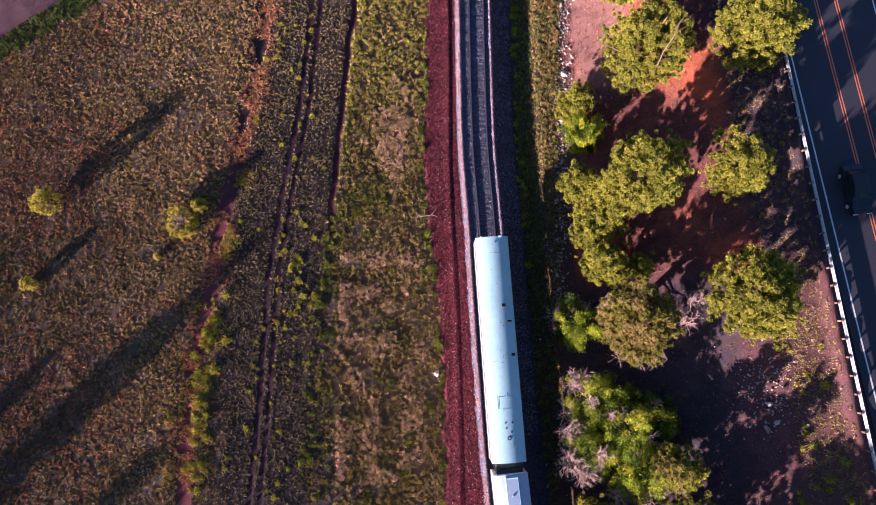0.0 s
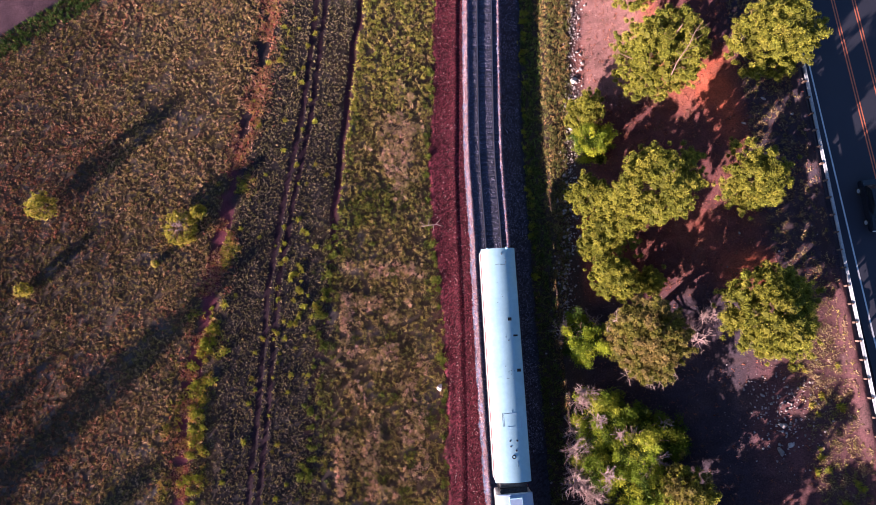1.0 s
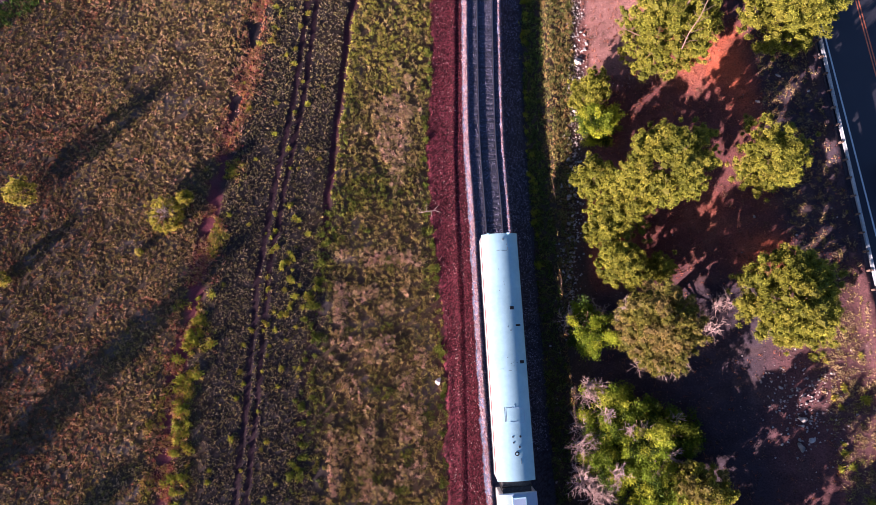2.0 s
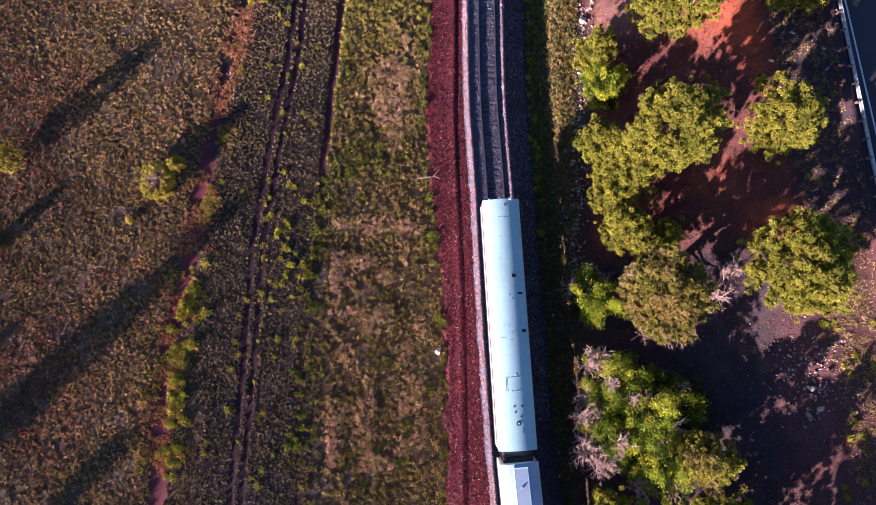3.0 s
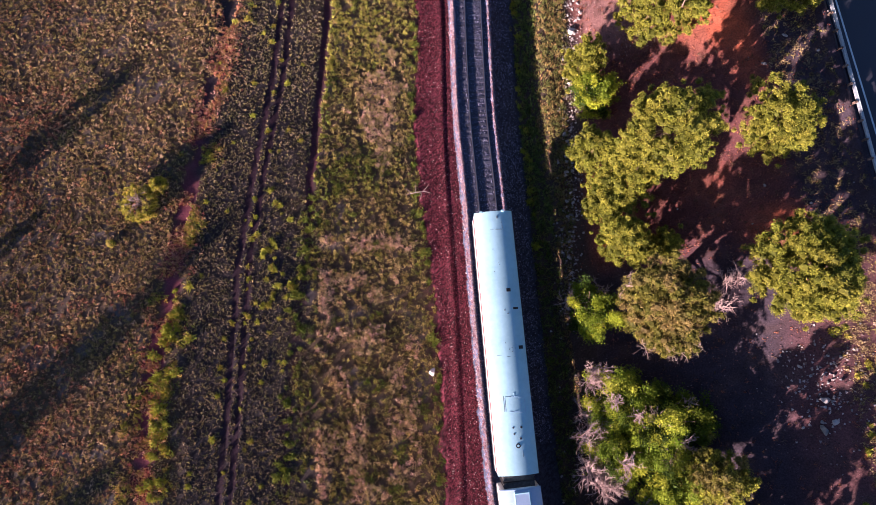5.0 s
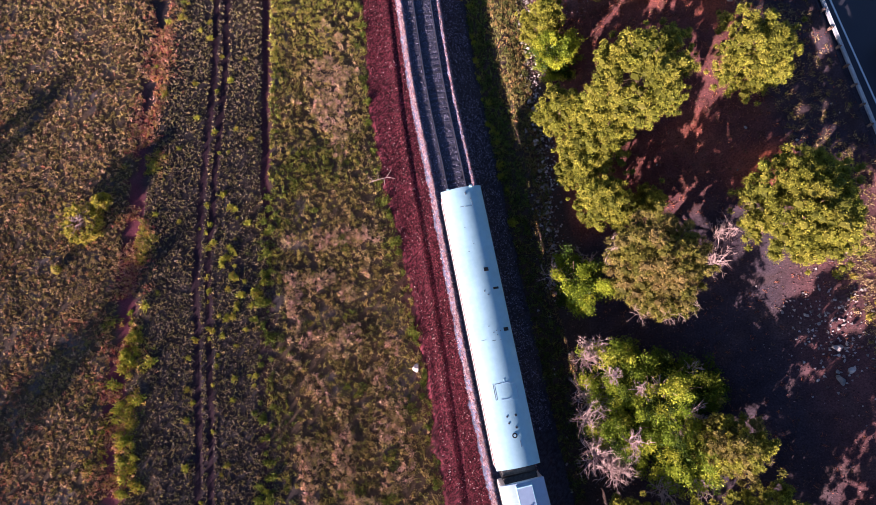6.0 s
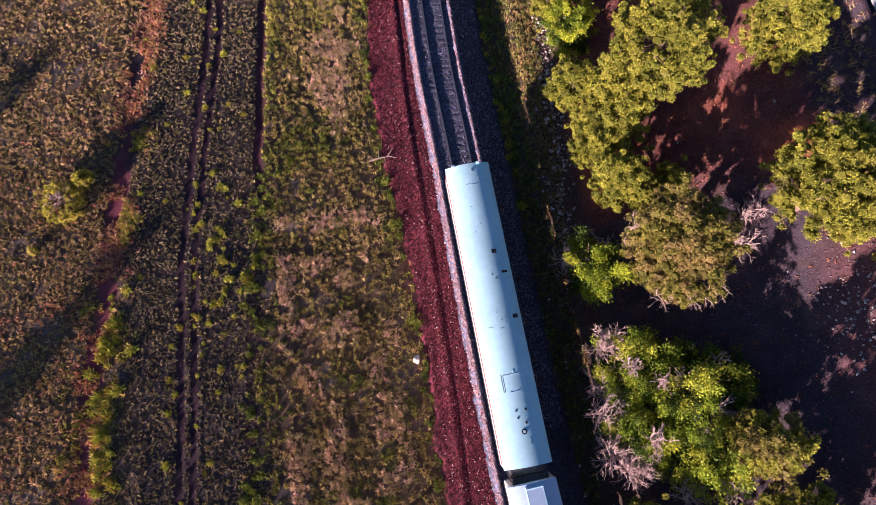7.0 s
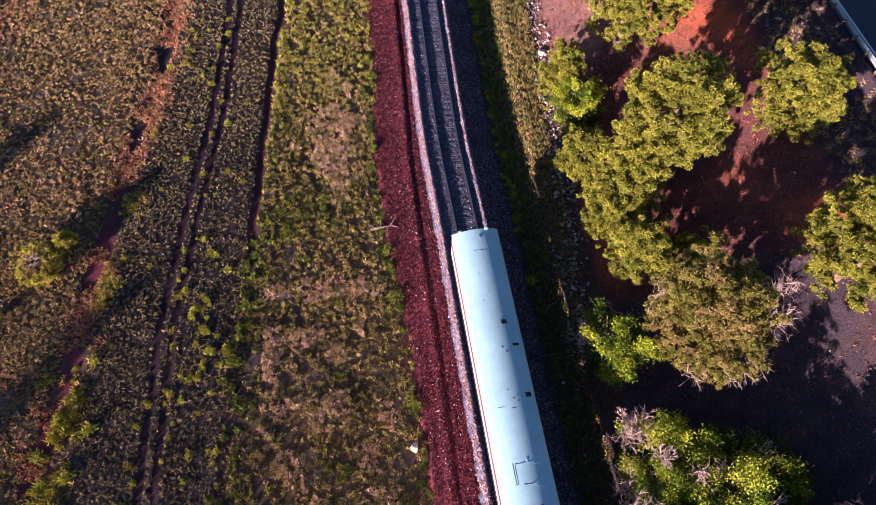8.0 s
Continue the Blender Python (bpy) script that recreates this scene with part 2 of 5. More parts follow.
def blades(c, n, length, width, lean, rng, up=None, jitter=0.1):
    """n triangular blades or needles at each centre; lean spreads them off the way 'up'."""
    c = np.repeat(c, n, 0)
    k = len(c)
    up = np.broadcast_to(np.array([0, 0, 1.0]) if up is None else np.repeat(up, n, 0), (k, 3))
    d = up + lean * rng.normal(size=(k, 3))
    d /= np.linalg.norm(d, axis=1, keepdims=True) + 1e-9
    s = np.cross(d, rng.normal(size=(k, 3)))
    s /= np.linalg.norm(s, axis=1, keepdims=True) + 1e-9
    ln = np.repeat(np.broadcast_to(length, (k // n,)), n) * rng.uniform(0.6, 1.15, k)
    w = (np.repeat(np.broadcast_to(width, (k // n,)), n) * rng.uniform(0.6, 1.2, k))[:, None]
    b = c + jitter * rng.normal(size=(k, 3)) * (1, 1, 0.15 if np.ndim(jitter) == 0 and jitter < 0.2 else 1)
    return np.stack([b - s * w / 2, b + s * w / 2, b + d * ln[:, None]], 1)


def tinted(palette, weights, n, rng, spread=0.18):
    pick = rng.choice(len(palette), n, p=np.array(weights) / np.sum(weights))
    return np.array(palette)[pick] * rng.uniform(1 - spread, 1 + spread, (n, 1))


# ---- the lie of the land ----
def track_x(y):
    return 5.0 + 0.00087 * np.maximum(0, 30 - np.clip(y, -70, 90)) ** 2 - 0.32 * blend(11, 22, y)


def path_x(y):
    return np.interp(y, [-14, -6, -0.8, 4.6, 10, 16, 22, 28, 38], [-23.6, -23.7, -23.3, -22.3, -21.9, -20.9, -20.0, -18.7, -17.8])


def rut_x(y):
    return np.interp(y, [-14, -3.5, 7.3, 16, 25, 38], [-17.5, -16.9, -16.6, -15.5, -14.1, -13.0])


def ditch_x(y):
    return np.interp(y, [-6, 1.7, 10, 19, 25, 38], [-12.0, -11.2, -10.5, -10.2, -9.7, -8.4])


def verge_x(y):
    return np.interp(y, [-14, -3.7, 4.3, 12.8, 18.7, 28, 38], [1.1, 1.0, 0.6, -0.4, -0.9, -0.6, -0.4])


def line_x(y):
    return 35.85 - 0.112 * np.clip(y, -120, 160)


def guard_x(y):
    return 34.25 - 0.088 * np.clip(y, -120, 160)


def corner(x, y):
    """How far past the field's edge, beyond which a bare track runs."""
    return (x + 46.2) * -0.563 + (y - 33.4) * 0.826


ROAD_Z = 8.0


def land(x, y):
    w = np.clip((x - 14) / 12, 0, 1)
    side = x + w * 0.1 * (np.clip(y, -120, 160) - 8)
    slope = np.interp(side, [12, 13.5, 15, 17, 20, 23, 26, 29, 32.5, 33.4], [0, 0.1, 0.4, 1.1, 2.5, 4.1, 5.7, 6.9, 7.7, ROAD_Z - 0.12])
    z = slope + 0.10 * (lumps(x, y, 6, 1) - 0.5) + 0.08 * (lumps(x, y, 1.7, 2) - 0.5) + 0.05 * (lumps(x, y, 0.6, 3) - 0.5)
    z = z + 0.5 * (lumps(x, y, 5, 4) - 0.5) * blend(14, 18, x) * (1 - blend(30, 33, side))
    z = z - 0.14 * np.exp(-((x - path_x(y)) / 0.9) ** 2)
    for off, deep in ((0.0, 0.09), (0.95, 0.08), (1.7, 0.04)):
        z = z - deep * np.exp(-((x - rut_x(y) - off) / 0.15) ** 2)
    z = z - 0.17 * np.exp(-((x - ditch_x(y) + 0.35 * (lumps(y, 0 * y, 3, 47) - 0.5)) / (0.28 + 0.25 * lumps(y, 0 * y, 4, 48))) ** 2) * (0.35 + 0.65 * blend(8, 15, y))
    u = x - track_x(y)
    z = z - 0.95 * blend(1.4, 3.8, u) * (1 - blend(4.6, 6.8, u)) - 0.12 * blend(-1.9, -1.2, u) * (1 - blend(1.2, 1.6, u))
    road = blend(33.0, 33.5, side)
    z = z * (1 - road) + (ROAD_Z - 0.12) * road
    # low ridge added under the guard rail to keep sun off the road
    return z + 0.64 * np.exp(-((x - guard_x(y) + 0.42) / 0.38) ** 2) * (0.85 + 0.3 * lumps(x, y, 0.8, 54))


def earth(x, y):
    """The colour of the bare ground, with some sun and shade toned in."""
    def lay(c, mask, k):
        return c * (1 - mask[..., None]) + np.array(k) * mask[..., None]
    n1, n2 = lumps(x, y, 1.2, 5), lumps(x, y, 4.5, 6)
    c = np.ones(x.shape + (3,)) * (0.068, 0.044, 0.032)
    c = lay(c, blend(0.4, 0.7, n2), (0.084, 0.051, 0.030))
    c = lay(c, blend(0.66, 0.82, n1) * 0.6, (0.12, 0.095, 0.095))
    d = np.abs(x - path_x(y) + 0.5 * (n1 - 0.5))
    c = lay(c, 1 - blend(0.35, 1.0, d + 0.9 * (lumps(x, y, 0.8, 8) - 0.5)), (0.125, 0.030, 0.045))
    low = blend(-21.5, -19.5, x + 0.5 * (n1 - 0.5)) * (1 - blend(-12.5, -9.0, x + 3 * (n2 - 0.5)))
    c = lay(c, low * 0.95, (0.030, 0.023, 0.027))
    # maroon rut soil, darkened further for the shade lying in the ruts
    r = np.minimum(np.abs(x - rut_x(y)), np.abs(x - rut_x(y) - 0.95))
    c = lay(c, 1 - blend(0.18, 0.45, r + 0.15 * (n1 - 0.5)), (0.030, 0.012, 0.020))
    c = lay(c, (1 - blend(0.2, 0.6, np.abs(x - ditch_x(y) + 0.35 * (lumps(y, 0 * y, 3, 47) - 0.5)))) * (0.5 + 0.5 * blend(8, 15, y)), (0.060, 0.018, 0.028))
    c = lay(c, blend(0.0, 0.5, corner(x, y) + 0.5 * (n1 - 0.5)), (0.10, 0.052, 0.065))
    u = x - track_x(y)
    c = lay(c, blend(-6.5, -5.0, u) * (1 - blend(1.0, 1.6, u)), (0.12, 0.04, 0.045))
    # ditch side darkened as the embankment's own shade
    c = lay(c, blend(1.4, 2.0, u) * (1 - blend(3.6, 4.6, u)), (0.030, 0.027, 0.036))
    c = lay(c, blend(3.6, 4.6, u), (0.062, 0.040, 0.034))
    # hillside toned dark and bluish as shade, lighter over the sunlit rubble
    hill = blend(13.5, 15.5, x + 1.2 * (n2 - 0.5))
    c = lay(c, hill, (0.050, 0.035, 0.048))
    c = lay(c, hill * blend(25.5, 28, x + 2 * (n2 - 0.5)) * (1 - blend(6, 9, y)), (0.098, 0.044, 0.048))
    # red soil: dark base as if shaded, brighter patches as if sunlit
    red = hill * blend(5, 9, y + 2 * (n2 - 0.5)) * (1 - blend(27.5, 29.5, x + 0.1 * (y - 8)))
    c = lay(c, red, (0.110, 0.042, 0.042))
    c = lay(c, red * blend(0.34, 0.6, n2), (0.36, 0.092, 0.046))
    c = lay(c, red * blend(0.62, 0.8, n1) * 0.5, (0.16, 0.065, 0.048))
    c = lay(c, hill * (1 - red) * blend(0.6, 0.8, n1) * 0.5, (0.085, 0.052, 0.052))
    # pale pink patch: sun on the slope put into its colour
    pink = hill * blend(24, 29, y) * (1 - blend(19, 22, x))
    c = lay(c, pink, (0.21, 0.105, 0.095))
    return c * (0.75 + 0.5 * lumps(x, y, 0.5, 7))[..., None]


far = [-2600, -1200, -500, -220, -130, -90, -72]
xs = np.r_[far, np.arange(-62, 46.01, 0.34), [52, 70, 100, 160, 300, 700, 1500, 2600]]
ys = np.r_[far, [-50, -42], np.arange(-34, 60.01, 0.34), [66, 76, 95, 140, 240, 500, 1200, 2600]]
gx, gy = np.meshgrid(xs, ys)
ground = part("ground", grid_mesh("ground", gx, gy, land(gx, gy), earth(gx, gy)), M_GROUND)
tagged(ground, "brown weedy field and reddish hillside soil", "ground", kind="structure")


# ---- road on the embankment ----
def strip(name, x0, x1, z, mat, y0=-400, y1=420, step=10, thick=0.0):
    bm = bmesh.new()
    rows = []
    for y in np.arange(y0, y1 + 0.1, step):
        a = line_x(y)
        rows.append([bm.verts.new((a + o, y, h)) for o, h in ((x0, z), (x1, z), (x1, z - thick), (x0, z - thick))][: 4 if thick else 2])
    for r, s in zip(rows, rows[1:]):
        n = len(r)
        for k in range(n if thick else 1):
            bm.faces.new((r[k], r[(k + 1) % n], s[(k + 1) % n], s[k]))
    bmesh.ops.recalc_face_normals(bm, faces=bm.faces)
    return part(name, bm, mat)


road = tagged(strip("road", -0.75, 10.6, ROAD_Z, M_ASPHALT, thick=0.2), "dark smooth asphalt highway", "road", kind="structure")
for off, mat, lab, w in ((0.0, M_WHITE_LINE, "white painted road edge line", 0.14), (8.9, M_WHITE_LINE, "white painted road edge line", 0.14),
                         (3.42, M_YELLOW_LINE, "faded double centre line", 0.11), (3.66, M_YELLOW_LINE, "faded double centre line", 0.11),
                         (5.32, M_YELLOW_LINE, "faded double centre line", 0.11), (5.56, M_YELLOW_LINE, "faded double centre line", 0.11)):
    ob = strip("road_line", off - w / 2, off + w / 2, ROAD_Z + 0.006, mat)
    tagged(ob, lab, "road marking", "road lines", "structure")


def guard_rail():
    """A W-beam on wooden posts with blocks."""
    g = thing("guard_rail", pose(guard_x(8), 8, ROAD_Z), "steel guard rail on short wooden posts beside the road", "guard rail")
    ang = math.atan(0.088)
    g.matrix_world = pose(guard_x(8), 8, ROAD_Z, 0, 0, math.degrees(ang))
    prof = [(0.04, 0.44), (0.04, 0.49), (-0.04, 0.53), (-0.04, 0.57), (0.03, 0.60), (-0.04, 0.63), (-0.04, 0.67), (0.04, 0.71), (0.04, 0.76),
            (0.055, 0.76), (0.055, 0.71), (-0.02, 0.67), (-0.02, 0.63), (0.05, 0.60), (-0.02, 0.57), (-0.02, 0.53), (0.055, 0.49), (0.055, 0.44)]
    beam = bpy.data.meshes.new("beam")
    bm = extruded([(x * 1.6, z) for x, z in prof], 0, 3.0)
    bm.to_mesh(beam)
    bm.free()
    post = bpy.data.meshes.new("post")
    bm = boxed(0.15, 0.15, 1.1, pose(-0.24, 0, 0.18), 0.012)
    bm.to_mesh(post)
    bm.free()
    block = bpy.data.meshes.new("block")
    bm = boxed(0.10, 0.13, 0.34, pose(-0.115, 0, 0.60), 0.012)
    bm.to_mesh(block)
    bm.free()
    for i in range(-14, 18):
        part("beam", beam, M_STEEL, g).matrix_local = pose(0, 3.0 * i, 0)
        for k in (0.2, 1.7):
            p = part("post", post, M_POST, g)
            p.matrix_local = pose(0, 3.0 * i + k, 0)
            part("block", block, M_POST, p)


guard_rail()

# ---- red cinder shoulder and ballast bed ----
yy = np.arange(-60, 75.01, 0.13)
s = np.linspace(0, 1, 36)
Y, S = np.meshgrid(yy, s, indexing="ij")
left = verge_x(Y) - 0.35 + 0.7 * (lumps(Y, 0 * Y, 1.3, 11) - 0.5) + 0.35 * (lumps(Y, 0 * Y, 0.4, 12) - 0.5)
X = left + (track_x(Y) - 1.45 - left) * S
ridge = verge_x(Y) * 0.35 + 1.75
Z = 0.10 + 0.08 * np.exp(-((X - ridge) / 0.3) ** 2) - 0.13 * np.exp(-((X - ridge - 0.36 - 0.12 * (lumps(Y, 0 * Y, 0.7, 18) - 0.5)) / 0.13) ** 2) * (0.45 + 0.55 * blend(0.25, 0.5, lumps(Y, 0 * Y, 7, 17))) + 0.03 * (lumps(X, Y, 0.28, 13) - 0.5) + 0.06 * RNG.random(X.shape)
Z = Z - 0.16 * (1 - blend(0, 0.09, S)) + 0.05 * blend(0.8, 1, S) + 0.06 * (lumps(X, Y, 2.2, 14) - 0.5)
C = np.array([0.118, 0.021, 0.033]) * (0.2 + 1.5 * RNG.random(X.shape) ** 1.6 * (0.5 + lumps(X, Y, 1.5, 15)))[..., None]
shoulder = part("gravel_shoulder", grid_mesh("gravel_shoulder", X, Y, Z, C), M_CINDER)
tagged(shoulder, "maroon volcanic cinder gravel beside the track", "gravel", kind="structure")

prof = np.array([(-2.35, 0.06), (-2.1, 0.42), (-1.86, 0.63), (-1.6, 0.51), (-1.3, 0.48), (-1.0, 0.48), (0.0, 0.49), (1.0, 0.48), (1.22, 0.49), (1.42, 0.67), (1.56, 0.57), (1.8, 0.38), (3.9, -0.98)])
u = np.r_[np.arange(-2.35, 2.0, 0.085), np.arange(2.0, 3.95, 0.12)]
Y, U = np.meshgrid(yy, u, indexing="ij")
Z = np.interp(U, prof[:, 0], prof[:, 1]) + 0.075 * (RNG.random(U.shape) - 0.5) * (np.abs(U) > 0.9) + 0.02 * RNG.random(U.shape)
X = track_x(Y) + U + 0.05 * RNG.normal(size=U.shape) + 0.12 * (lumps(Y, 0 * Y, 0.8, 16) - 0.5) * (np.abs(U) > 1.3)
C = np.array([0.24, 0.24, 0.38]) * (0.55 + 0.9 * RNG.random(U.shape))[..., None]
# pale crests: low sun on the bed's edges painted into the stone
pale = (1 - blend(-1.75, -1.62, U)) * blend(-2.2, -2.0, U + 0.25 * (RNG.random(U.shape) - 0.5)) + blend(1.22, 1.3, U) * (1 - blend(1.5, 1.6, U))
# right-hand slope of the bed gets its shade in the colour too
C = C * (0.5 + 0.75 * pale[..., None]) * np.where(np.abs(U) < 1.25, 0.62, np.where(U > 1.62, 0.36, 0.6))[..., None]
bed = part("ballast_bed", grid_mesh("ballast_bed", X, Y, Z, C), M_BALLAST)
tagged(bed, "grey crushed-stone ballast bed with edges coloured pale as sunlit", "ballast", kind="structure")



def pebbles(name, label, x, y, z, size, col, mat, cat="gravel"):
    """Loose angular stones, too many to count."""
    n = len(x)
    t = np.array([(1, 1, 1), (1, -1, -1), (-1, 1, -1), (-1, -1, 1)]) * 0.6
    v = t[None] * size[:, None, None] * RNG.uniform(0.6, 1.3, (n, 4, 3))
    a = RNG.uniform(0, 2 * np.pi, n)
    ca, sa = np.cos(a)[:, None], np.sin(a)[:, None]
    v = np.stack([v[..., 0] * ca - v[..., 1] * sa + x[:, None], v[..., 0] * sa + v[..., 1] * ca + y[:, None], v[..., 2] * 0.8 + (z + 0.2 * size)[:, None]], -1)
    f = (np.array([(0, 1, 2), (0, 3, 1), (0, 2, 3), (1, 3, 2)])[None] + 4 * np.arange(n)[:, None, None]).reshape(-1, 3)
    ob = part(name, solid_mesh(name, v.reshape(-1, 3), f, np.repeat(col, 4, 0), np.zeros(len(f), bool)), mat)
    return tagged(ob, label, cat, kind="stuff")


M_STONE = leafy("loose_stone", 0.0, 0.9)
py = RNG.uniform(-20, 46, 44000)
pf = RNG.random(len(py))
px = verge_x(py) + 0.1 + (track_x(py) - 2.0 - verge_x(py)) * pf
pz = 0.12 + 0.08 * np.exp(-((px - verge_x(py) * 0.35 - 1.75) / 0.3) ** 2) - 0.12 * np.exp(-((px - verge_x(py) * 0.35 - 2.11) / 0.13) ** 2)
pc = tinted([(0.17, 0.033, 0.047), (0.05, 0.012, 0.019), (0.30, 0.075, 0.09), (0.60, 0.42, 0.40)], [5, 5, 1.5, 0.4], len(px), RNG, 0.3)
pebbles("cinder_stones", "loose maroon cinder stones", px, py, pz, RNG.uniform(0.028, 0.08, len(px)), pc, M_STONE)
# edge stones, coloured paler for the sun on the crests
py = RNG.uniform(-20, 46, 15000)
pu = np.where(RNG.random(len(py)) < 0.75, RNG.normal(-1.98, 0.12, len(py)), RNG.normal(1.42, 0.1, len(py)))
pz = np.interp(pu, prof[:, 0], prof[:, 1])
pc = tinted([(0.34, 0.24, 0.26), (0.25, 0.17, 0.20), (0.42, 0.32, 0.33), (0.18, 0.07, 0.085)], [3, 3, 1.2, 2.5], len(pu), RNG, 0.3)
pebbles("ballast_stones", "crushed ballast stones coloured pale as sunlit along the track's edges", track_x(py) + pu, py, pz, RNG.uniform(0.04, 0.10, len(pu)), pc, M_STONE)
# inner and slope stones, coloured bluer for the shade they lie in
py = RNG.uniform(-8, 46, 28000)
pu = np.where(RNG.random(len(py)) < 0.5, RNG.uniform(-1.8, 1.2, len(py)), RNG.uniform(1.0, 3.6, len(py)))
pz = np.interp(pu, prof[:, 0], prof[:, 1])
pc = tinted([(0.20, 0.195, 0.30), (0.12, 0.115, 0.18), (0.30, 0.29, 0.40), (0.06, 0.057, 0.085)], [3, 3, 1.2, 2.4], len(pu), RNG, 0.3)
pebbles("ballast_stones", "ballast stones coloured grey-blue as shaded between and beside the rails", track_x(py) + pu, py, pz, RNG.uniform(0.035, 0.085, len(pu)), pc, M_STONE)
py = RNG.uniform(2, 46, 1500)
px = 12.9 + 0.062 * (py - 15) + RNG.normal(0, 0.5, len(py)) + 0.7 * (lumps(py, 0 * py, 3, 46) - 0.5)
qx, qy = RNG.normal(28.6, 1.5, 300), RNG.normal(-3.4, 2.2, 300)
px, py = np.r_[px, qx], np.r_[py, qy]
pc = tinted([(0.42, 0.35, 0.35), (0.28, 0.22, 0.22), (0.54, 0.47, 0.46), (0.17, 0.11, 0.11)], [3, 3, 1, 3], len(px), RNG, 0.25)
pebbles("broken_stones", "small pale broken stones on the bank and slope", px, py, land(px, py), RNG.uniform(0.04, 0.15, len(px)), pc, M_STONE, "stones")
px, py = RNG.uniform(12, 34, 30000), RNG.uniform(-24, 48, 30000)
keep = (px < guard_x(py) - 0.4) & (RNG.random(len(px)) < 0.25 + 0.9 * lumps(px, py, 2.5, 19) ** 2)
px, py = px[keep], py[keep]
pc = np.where((py > 6.5)[:, None], tinted([(0.17, 0.05, 0.04), (0.26, 0.078, 0.052), (0.30, 0.14, 0.11), (0.09, 0.036, 0.032)], [4, 3, 1, 2.5], len(px), RNG, 0.3),
              tinted([(0.11, 0.065, 0.072), (0.16, 0.075, 0.07), (0.28, 0.20, 0.20), (0.05, 0.032, 0.038)], [4, 3, 0.8, 3], len(px), RNG, 0.3))
pinkish = (py > 25) & (px < 20)
pc[pinkish] = tinted([(0.34, 0.20, 0.18), (0.24, 0.11, 0.09), (0.46, 0.34, 0.32), (0.14, 0.06, 0.055)], [3, 3, 1.5, 1.5], pinkish.sum(), RNG, 0.25)
pebbles("slope_litter", "cinder stones and litter on the hillside", px, py, land(px, py), RNG.uniform(0.03, 0.085, len(px)), pc, M_STONE)


# ---- track ----
def railway_track():
    t = thing("railway_track", Matrix(), "single railway track with dark wooden ties", "railway track", kind="structure")
    sec = [(-0.07, 0), (0.07, 0), (0.07, 0.02), (0.012, 0.045), (0.012, 0.125), (0.037, 0.135), (0.037, 0.165), (-0.037, 0.165), (-0.037, 0.135), (-0.012, 0.125), (-0.012, 0.045), (-0.07, 0.02)]
    for side in (-1, 1):
        bm = bmesh.new()
        rings = []
        for y in np.arange(-70, 90.1, 2.0):
            slope = (track_x(y + 0.5) - track_x(y - 0.5))
            n = Vector((1, -slope, 0)).normalized()
            rings.append([bm.verts.new((track_x(y) + n.x * (side * 0.755 + a), y + n.y * (side * 0.755 + a), 0.52 + h)) for a, h in sec])
        for r, q in zip(rings, rings[1:]):
            for k in range(len(sec)):
                f = bm.faces.new((r[k], q[k], q[(k + 1) % len(sec)], r[(k + 1) % len(sec)]))
                f.material_index = 1 if k == 6 else 0
        bmesh.ops.recalc_face_normals(bm, faces=bm.faces)
        ob = part("rail", bm, M_RAIL, t, "steel rail with a worn top")
        ob.data.materials.append(M_RAIL_TOP)
    me = bpy.data.meshes.new("tie")
    bm = boxed(2.6, 0.23, 0.2, Matrix(), 0.015)
    bm.to_mesh(me)
    bm.free()
    rng = random.Random(4)
    for i in range(230):
        y = -50 + 0.52 * i
        ob = part("tie", me, M_TIE, t)
        ob.matrix_local = pose(track_x(y) + rng.uniform(-0.03, 0.03), y, 0.42 + rng.uniform(-0.012, 0.012), 0, 0, math.degrees(math.atan(-(track_x(y + 0.5) - track_x(y - 0.5)))) + rng.uniform(-1, 1))


railway_track()

# ---- the train ----
RAIL_TOP = 0.685


def on_track(y, length):
    """The pose of a car whose front end is at y."""
    a, b = y - 3.5, y - length + 3.5
    xa, xb = track_x(a), track_x(b)
    turn = math.degrees(math.atan2(-(xa - xb), a - b))
    mid = y - length / 2
    return pose((xa + xb) / 2, mid, RAIL_TOP, 0, 0, turn)


def roof_z(x, w=1.515, eave=3.6, crown=3.98):
    """The height of the roof's even arch."""
    rise = crown - eave
    rad = (w * w + rise * rise) / (2 * rise)
    return crown - rad + math.sqrt(rad * rad - min(x * x, w * w))


def roof_profile(w, eave, crown, n=44):
    top = [(w - 2 * w * k / n, roof_z(w - 2 * w * k / n, w, eave, crown)) for k in range(n + 1)]
    return [(w, eave - 0.06)] + top + [(-w, eave - 0.06)]


def bogie(parent, y):
    b = part("bogie", boxed(2.2, 2.6, 0.35, pose(0, y, 0.62), 0.05), M_DARK, parent, "dark cast-steel truck")
    for dy in (-1.2, 1.2):
        for sx in (-0.755, 0.755):
            part("wheel", disc(0.43, 0.13, pose(sx, y + dy, 0.43, 0, 90, 0), 24, 0.02), M_RAIL, b)
    return b


